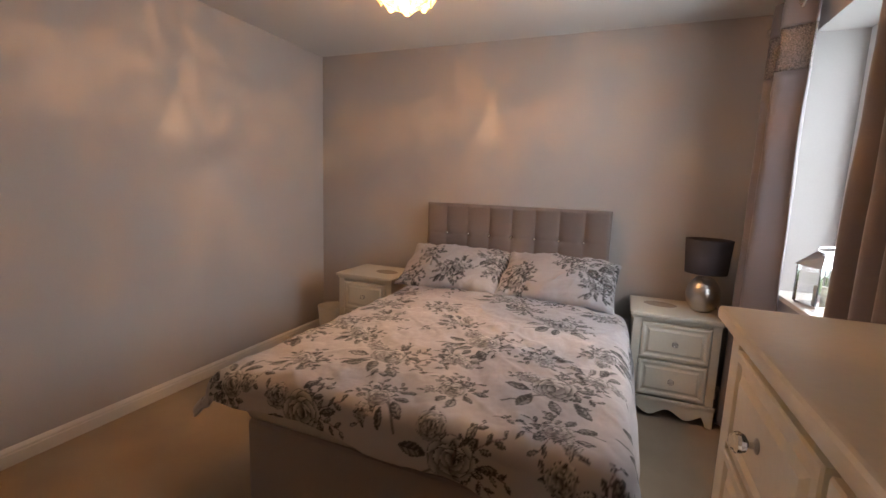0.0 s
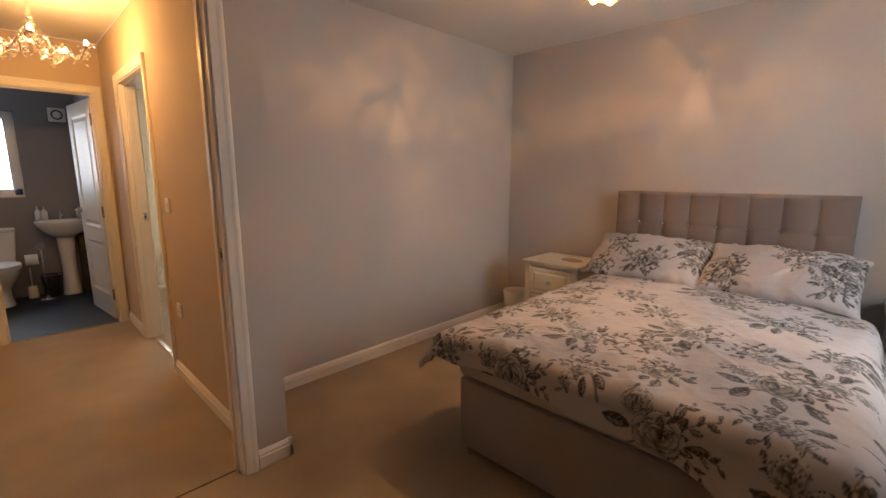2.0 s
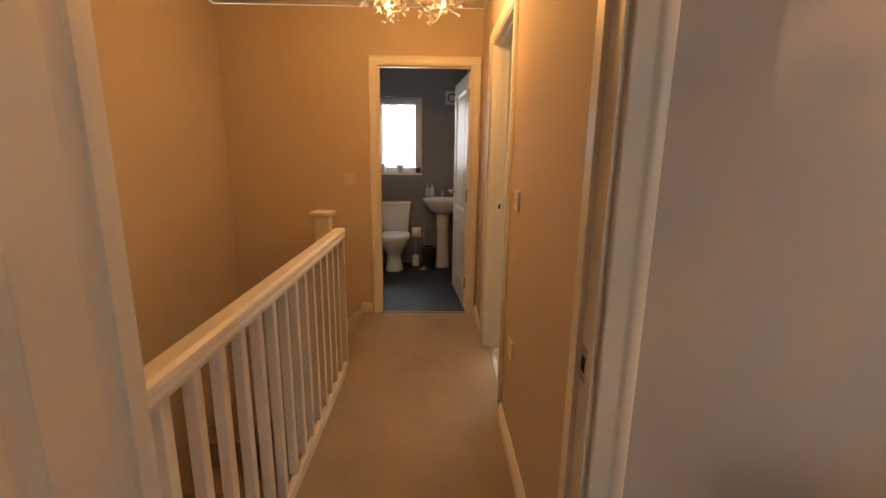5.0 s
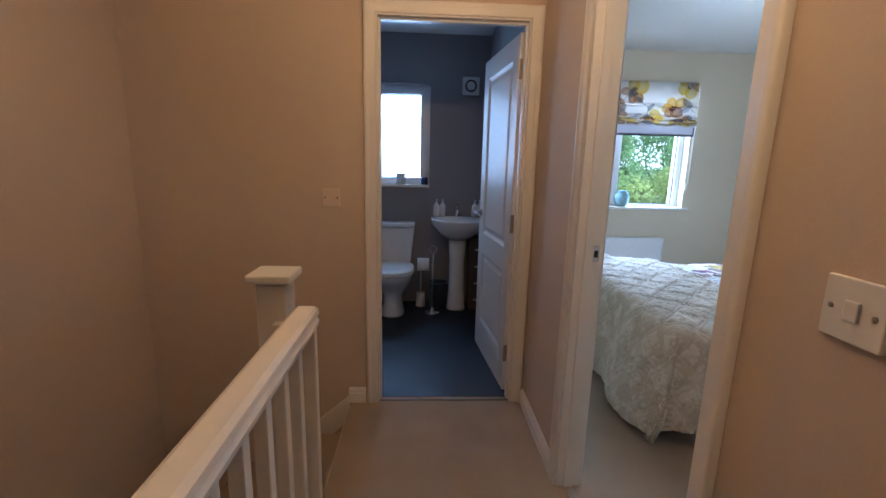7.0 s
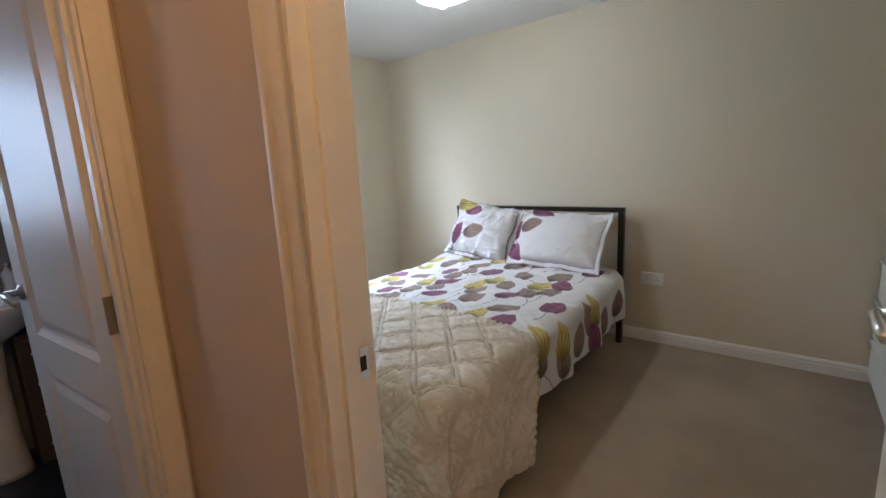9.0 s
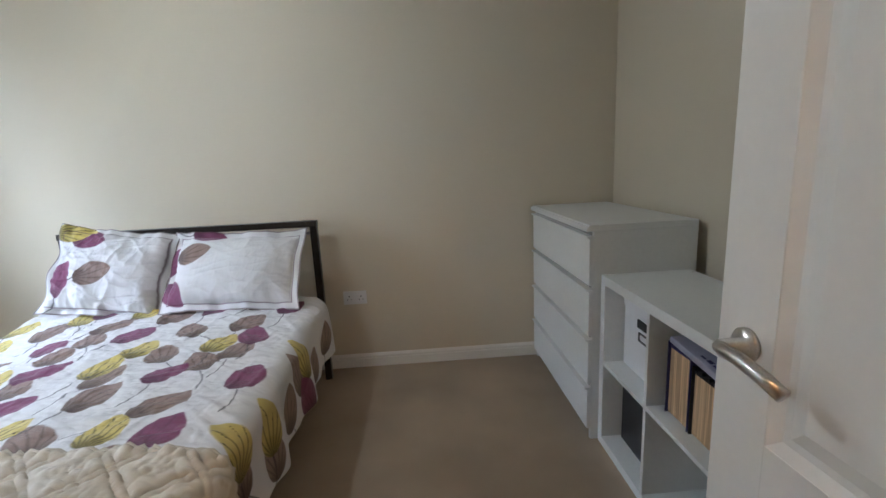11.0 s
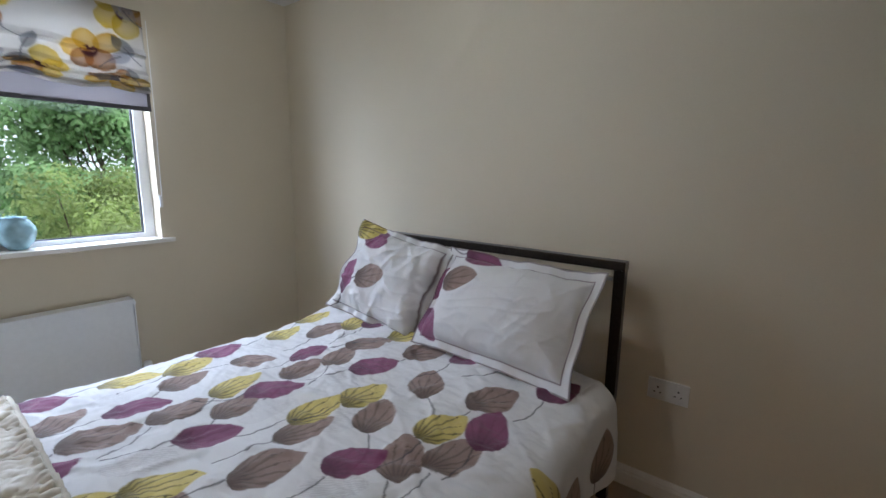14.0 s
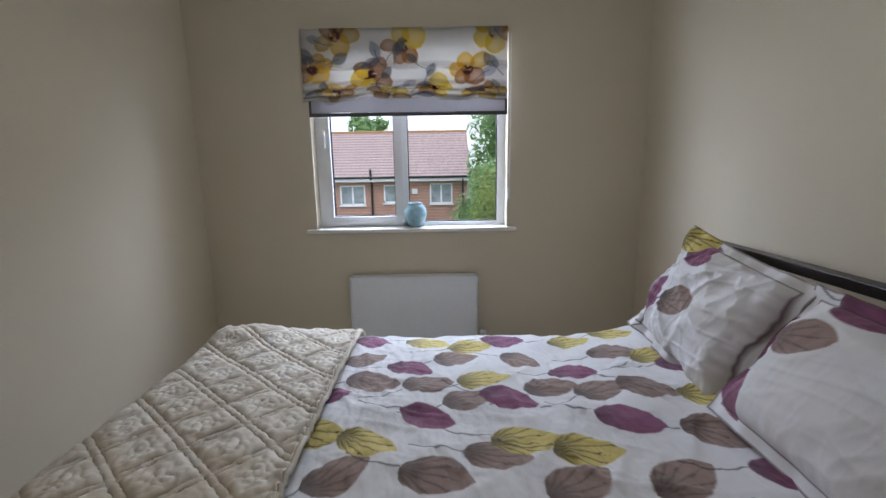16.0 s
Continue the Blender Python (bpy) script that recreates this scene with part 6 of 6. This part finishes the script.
def build_white_chest():
    d = thing("white_chest", "white lacquered chest of four plain drawers", "chest", (-1.925, 4.325, 0), -90)
    w, dp, h = 0.905, 0.475, 1.0
    part("top", box(-w / 2, w / 2, 0.0, dp, h - 0.028, h, 0.0015), LACQUER, d)
    for s in (-1, 1):
        part("side", box(s * w / 2 - (0.02 if s > 0 else 0), s * w / 2 + (0.02 if s < 0 else 0), 0.022, dp, 0.0, h - 0.029), LACQUER, d)
    part("carcass", box(-w / 2 + 0.021, w / 2 - 0.021, 0.045, dp - 0.004, 0.06, h - 0.03), LACQUER, d)
    part("plinth", box(-w / 2 + 0.021, w / 2 - 0.021, 0.05, 0.066, 0.0, 0.06), LACQUER, d)
    z = [0.055, 0.275, 0.505, 0.735, 0.968]
    for k in range(4):
        top = z[k + 1] - 0.026
        dr = part("drawer", box(-w / 2 + 0.001, w / 2 - 0.001, 0.004, 0.022, z[k], top, 0.0015), LACQUER, d, "plain white drawer front")
        part("drawer_grip", box(-w / 2 + 0.001, w / 2 - 0.001, -0.008, 0.022, top + 0.001, top + 0.010, 0.001), LACQUER, dr)
        # grey strip in the recess: the gap's shade put into its colour
        part("shadow_gap", box(-w / 2 + 0.021, w / 2 - 0.021, 0.024, 0.044, top + 0.004, top + 0.025), GAPSHADE, dr)
    part("top_lip", box(-w / 2, w / 2, -0.010, 0.0, h - 0.028, h - 0.006, 0.001), LACQUER, d)


GAPSHADE = mat("grey_gap_shade", (0.35, 0.35, 0.35), 0.5, grain=60, spread=0.05)
build_white_chest()

su = thing("cube_shelf", "white cube shelf unit holding boxes and books", "shelf unit", (-1.87, 3.868, 0), -90)
# local x runs along -y of the world from the chest, y runs into the unit
sd, st, cell = 0.39, 0.038, 0.336
length = 4 * cell + 3 * 0.016 + 2 * st
part("top", box(0, length, 0, sd, 0.785 - st, 0.785, 0.0015), LACQUER, su)
part("bottom", box(0, length, 0, sd, 0.0, st, 0.0015), LACQUER, su)
for x in (0, length - st):
    part("side", box(x, x + st, 0.0, sd, st, 0.785 - st), LACQUER, su)
midz = (st + 0.785 - st) / 2
part("middle_shelf", box(st, length - st, 0.002, sd, midz - 0.008, midz + 0.008), LACQUER, su)
for k in range(1, 4):
    x = st + cell * k + 0.016 * (k - 1)
    for z0, z1 in ((st, midz - 0.008), (midz + 0.008, 0.785 - st)):
        part("divider", box(x, x + 0.016, 0.002, sd, z0, z1), LACQUER, su)
for x in (0.014, 0.05):
    part("screw_cap", lathe([(0.004, 0.785), (0.004, 0.786), (0.002, 0.7862)], 10, (x, 0.02 if x < 0.03 else 0.37, 0)), NICKEL, su)


def storage_box(x, z, material, label, holder=True):
    d = thing("storage_box", label, "storage box", (0, 0, 0), 0)
    d.matrix_basis = pose(-1.87, 3.868, 0, 0, 0, -90) @ pose(x, 0.085, z)
    part("body", box(0, 0.318, 0, 0.29, 0, 0.29, 0.004), material, d)
    part("lid", box(-0.003, 0.321, -0.004, 0.294, 0.262, 0.296, 0.003), material, d)
    if holder:
        part("handle_cutout", box(0.115, 0.205, -0.0055, -0.001, 0.205, 0.238), DARK, d, "black handle opening")
        part("label_holder", strips_bm([(0.125, 0.195, -0.005, -0.0005, 0.182, 0.187), (0.125, 0.195, -0.005, -0.0005, 0.150, 0.155), (0.125, 0.130, -0.005, -0.0005, 0.155, 0.182), (0.190, 0.195, -0.005, -0.0005, 0.155, 0.182)]), BLACK, d, "metal label holder")


WHITEBOX = mat("white_board", (0.80, 0.80, 0.82), 0.6, grain=90, spread=0.02)
storage_box(0.047, midz + 0.008, WHITEBOX, "white cardboard storage box with label holder")
storage_box(0.05, st, BLACK, "black storage box in a shelf cell", False)
NAVY = mat("navy_cover", (0.025, 0.022, 0.11), 0.45, grain=80, spread=0.15)
PAPER = mat("page_edges", (0.52, 0.35, 0.20), 0.9, grain=260, spread=0.45)


def page_lines(m):
    """Stretches the grain into upright leaves of paper, with a fine relief."""
    n, l = m.node_tree.nodes, m.node_tree.links
    geo, mp = n.new("ShaderNodeNewGeometry"), n.new("ShaderNodeMapping")
    mp.inputs["Scale"].default_value = (0.05, 0.6, 0.012)
    l.new(geo.outputs["Position"], mp.inputs["Vector"])
    for t in [t for t in n if t.type == "TEX_NOISE"]:
        l.new(mp.outputs["Vector"], t.inputs["Vector"])


page_lines(PAPER)
DARKCOVER = mat("black_cover", (0.015, 0.014, 0.02), 0.5, grain=80, spread=0.15)
on_shelf = pose(-1.87, 3.868, 0, 0, 0, -90)
for dx, h, t, cover, label in ((0.035, 0.262, 0.125, NAVY, "thick navy-covered book with tan page edges"), (0.166, 0.232, 0.120, DARKCOVER, "thick black-covered book with tan page edges")):
    bk = thing("book", label, "book", group="books on the cube shelf")
    bk.matrix_basis = on_shelf @ pose(st + cell + 0.016 + dx, 0.05, midz + 0.0082)
    pages = box(0.006, t - 0.006, 0.008, 0.215, 0.004, h - 0.020, 0.003)
    part("page_block", pages, PAPER, bk, "tan uneven page edges")
    for x in (0, t - 0.005):
        part("cover", box(x, x + 0.005, 0.0, 0.22, 0.0, h, 0.0015), cover, bk)
    part("spine", box(0.005, t - 0.005, 0.214, 0.22, 0.0, h), cover, bk)
    tabs = bmesh.new()
    for j in range(9):
        xx = 0.008 + (t - 0.016) * j / 9
        box(xx, xx + (t - 0.016) / 9 * 0.8, 0.006, 0.06, h - 0.022, h - 0.012 + 0.004 * (j % 3), bm=tabs)
    part("thumb_tabs", tabs, cover, bk, "dark stepped index tabs")["kind"] = "stuff"
case = thing("flat_case", "pale lilac plastic case lying on the books", "case")
case.matrix_basis = on_shelf @ pose(st + cell + 0.016 + 0.05, 0.045, midz + 0.0082 + 0.263, 0, 5.5, 0)
LILAC = mat("lilac_plastic", (0.36, 0.36, 0.46), 0.3, grain=40, spread=0.08)
part("shell", box(0.0, 0.265, 0.0, 0.20, 0.0, 0.022, 0.005, 3), LILAC, case, "", True)
part("print_bars", strips_bm([(0.13 + 0.028 * j, 0.15 + 0.028 * j, 0.018, 0.026 + 0.006 * (j % 2), 0.0215, 0.0225) for j in range(4)]), NAVY, case, "dark blue print")

# ---- outdoors ----
GRASS = mat("lawn", (0.06, 0.10, 0.03), 0.95, grain=30, spread=0.4, bump=0.01, big=0.8)
g = part("ground", box(-900, 900, -900, 900, -4.4, -4.2), GRASS)
tagged(g, "green lawn reaching to the horizon", "ground", kind="structure")
BRICK = mat("red_brick", (0.45, 0.26, 0.19), 0.9, grain=14, spread=0.25, bump=0.004)
MORTAR = mat("mortar", (0.50, 0.40, 0.33), 0.95, grain=60, spread=0.1)
TILE = mat("roof_tile", (0.42, 0.33, 0.315), 0.8, grain=9, spread=0.22, bump=0.003)
# the panes' sky reflection is put into their pale grey base colour
WINGLASS = mat("sky_grey_window_glass", (0.30, 0.34, 0.36), 0.08, grain=3, spread=0.35)


def far_house():
    hs = thing("brick_house", "red brick house with brown tiled roof", "house", (-24.0, 0, 0))
    y0, y1, ze, zb = -9.5, 4.86, 0.62, -4.2
    part("wall", box(-6.2, -0.02, y0, y1, zb, ze), MORTAR, hs, "red brick wall")
    bm = bmesh.new()
    z, row = -1.6, 0
    while z < ze - 0.06:
        y = y0 + (0.112 if row % 2 else 0)
        while y < y1 - 0.21:
            if y > -2.6:
                box(-0.02, 0.0, y, y + 0.212, z, z + 0.115, bm=bm)
            y += 0.225
        z += 0.15
        row += 1
    bricks = part("brick_courses", bm, BRICK, hs, "red facing bricks")
    bricks["kind"] = "stuff"
    part("fascia", box(-0.02, 0.34, y0 - 0.1, y1 + 0.1, ze, ze + 0.2), PVC, hs, "white fascia board")
    part("gutter", tube([(0.38, y0 - 0.1, ze + 0.2), (0.38, y1 + 0.1, ze + 0.2)], 0.055, 10), BLACK, hs, "black gutter", True)
    # roof: overlapped rows of tiles up the slope
    rb = bmesh.new()
    n, run, rise = 17, 3.45, 2.32
    for k in range(n):
        x0, x1 = 0.40 - run * k / n, 0.40 - run * (k + 1) / n - 0.03
        z0, z1 = ze + 0.17 + rise * k / n, ze + 0.17 + rise * (k + 1) / n
        segs = 130
        a = [[rb.verts.new((x, y0 - 0.15 + (y1 - y0 + 0.3) * j / segs, zz + 0.022 * abs(math.sin(j * math.pi / 2)))) for j in range(segs + 1)] for x, zz in ((x0, z0), (x0, z0 + 0.075), (x1, z1 + 0.02))]
        for j in range(segs):
            rb.faces.new((a[0][j], a[0][j + 1], a[1][j + 1], a[1][j]))
            rb.faces.new((a[1][j], a[1][j + 1], a[2][j + 1], a[2][j]))
    part("roof", rb, TILE, hs, "brown interlocking tiled roof")
    part("ridge", tube([(-3.05, y0 - 0.15, ze + 2.5), (-3.05, y1 + 0.15, ze + 2.5)], 0.11, 10), mat("ridge_tile", (0.30, 0.17, 0.07), 0.85, grain=8, spread=0.25), hs, "ochre ridge tiles")
    gb_ = bmesh.new()
    for y in (y0, y1):
        f = [gb_.verts.new(p) for p in ((-0.02, y, ze), (-3.05, y, ze + 2.3), (-6.2, y, ze))]
        gb_.faces.new(f)
    part("gable", gb_, BRICK, hs)
    part("back_roof", box(-6.5, -3.05, y0 - 0.15, y1 + 0.15, ze + 0.1, ze + 0.2), TILE, hs)
    for a, b, z0, z1 in ((-1.34, -0.12, -0.50, 0.45), (0.78, 1.47, -0.42, 0.45), (3.02, 4.12, -0.48, 0.50), (-4.2, -3.0, -0.5, 0.45)):
        w = part("window", strips_bm([(-0.03, 0.03, a, b, z0, z0 + 0.07), (-0.03, 0.03, a, b, z1 - 0.07, z1), (-0.03, 0.03, a, a + 0.07, z0, z1), (-0.03, 0.03, b - 0.07, b, z0, z1)] + ([(-0.03, 0.03, (a + b) / 2 - 0.04, (a + b) / 2 + 0.04, z0, z1)] if b - a > 0.9 else [])), PVC, hs, "white PVC window")
        part("pane", box(-0.015, 0.012, a + 0.06, b - 0.06, z0 + 0.06, z1 - 0.06), WINGLASS, w)
        part("sill", box(-0.02, 0.09, a - 0.05, b + 0.05, z0 - 0.07, z0), PVC, w)
    part("soil_pipe", tube([(0.07, 0.22, -4.2), (0.07, 0.22, 0.5), (0.35, 0.22, 0.75), (0.35, 0.22, 1.2)], 0.055, 8), BLACK, hs, "black soil pipe")
    part("downpipe", tube([(0.07, 4.62, -4.2), (0.07, 4.62, 0.4), (0.36, 4.62, 0.7)], 0.04, 8), BLACK, hs, "black downpipe")
    part("alarm_box", box(0.0, 0.09, 2.15, 2.42, 0.0, 0.25, 0.02), PVC, hs, "white alarm box")


far_house()


def leaf_mat(name, c):
    m = mat(name, c, 0.7, grain=1.3, spread=0.45)
    see_through(m, 0.4)
    return m


BARK = mat("bark", (0.09, 0.065, 0.045), 0.95, grain=20, spread=0.3, bump=0.01)
LEAF1, LEAF2 = leaf_mat("green_leaves", (0.27, 0.42, 0.17)), leaf_mat("light_green_leaves", (0.34, 0.42, 0.13))


def tree(name, x, y, base, height, spread, leaves, material, seed, size=0.16, label="broad-leaved green tree in full leaf"):
    rng = random.Random(seed)
    d = thing(name, label, "tree", (x, y, base))
    tr = bmesh.new()
    tube([(0, 0, 0), (0.1, 0.05, height * 0.3), (0.05, 0.1, height * 0.62)], 0.05 * height * 0.55, 8, tr, taper=0.05)
    clumps = []
    for k in range(26):
        a, u = rng.uniform(0, 6.283), rng.random()
        zc = height * (0.30 + 0.66 * u)
        r = spread * (math.sin(math.pi * (0.15 + 0.78 * u)) ** 0.7) * rng.uniform(0.35, 0.95)
        c = Vector((r * math.cos(a), r * math.sin(a), zc))
        tube([(0.05, 0.05, height * (0.22 + 0.35 * u)), c * 0.6 + Vector((0, 0, height * 0.15)), c], 0.045, 5, tr, taper=0.012)
        clumps.append((c, spread * rng.uniform(0.26, 0.48)))
    part("trunk", tr, BARK, d, "brown trunk and limbs")
    verts, faces = [], []
    for k in range(leaves):
        c, cr = clumps[rng.randrange(len(clumps))]
        v = Vector((rng.gauss(0, 1), rng.gauss(0, 1), rng.gauss(0, 0.8)))
        p = c + v.normalized() * cr * (0.55 + 0.5 * rng.random())
        n = (v.normalized() + Vector((rng.uniform(-0.8, 0.8), rng.uniform(-0.8, 0.8), rng.uniform(-0.3, 0.9)))).normalized()
        t1 = n.orthogonal().normalized()
        t1 = Matrix.Rotation(rng.uniform(0, 6.28), 3, n) @ t1
        t2 = n.cross(t1)
        s = size * rng.uniform(0.6, 1.25)
        i = len(verts)
        verts += [tuple(p - t1 * s), tuple(p + t2 * s * 0.45 + n * s * 0.12), tuple(p + t1 * s), tuple(p - t2 * s * 0.45 + n * s * 0.12)]
        faces.append((i, i + 1, i + 2, i + 3))
    me = bpy.data.meshes.new("crown")
    me.from_pydata(verts, [], faces)
    me.materials.append(material)
    cr = new("crown", me)
    cr.parent = d
    cr["kind"] = "stuff"
    cr["label"] = "green leaves"


tree("tree", -19.0, 7.3, -4.2, 8.0, 3.0, 42000, LEAF1, 3, 0.105)
tree("tree", -22.5, 13.6, -4.2, 8.6, 3.2, 20000, LEAF1, 5, 0.10)
tree("tree", -20.5, 19.0, -4.2, 8.4, 3.2, 14000, LEAF1, 6, 0.11)
tree("tree", -52.0, -4.4, -4.2, 11.5, 3.2, 5000, LEAF1, 7, 0.3, "distant dark green tree behind the house")
tree("shrub", -14.6, 5.6, -4.2, 5.3, 1.9, 26000, LEAF2, 9, 0.06, "light green shrub with arching branches")
tree("shrub", -15.2, 9.2, -4.2, 5.4, 2.1, 20000, LEAF2, 10, 0.065, "light green shrub with arching branches")
tree("shrub", -16.0, 13.2, -4.2, 5.4, 2.0, 12000, LEAF2, 14, 0.075, "light green shrub with arching branches")
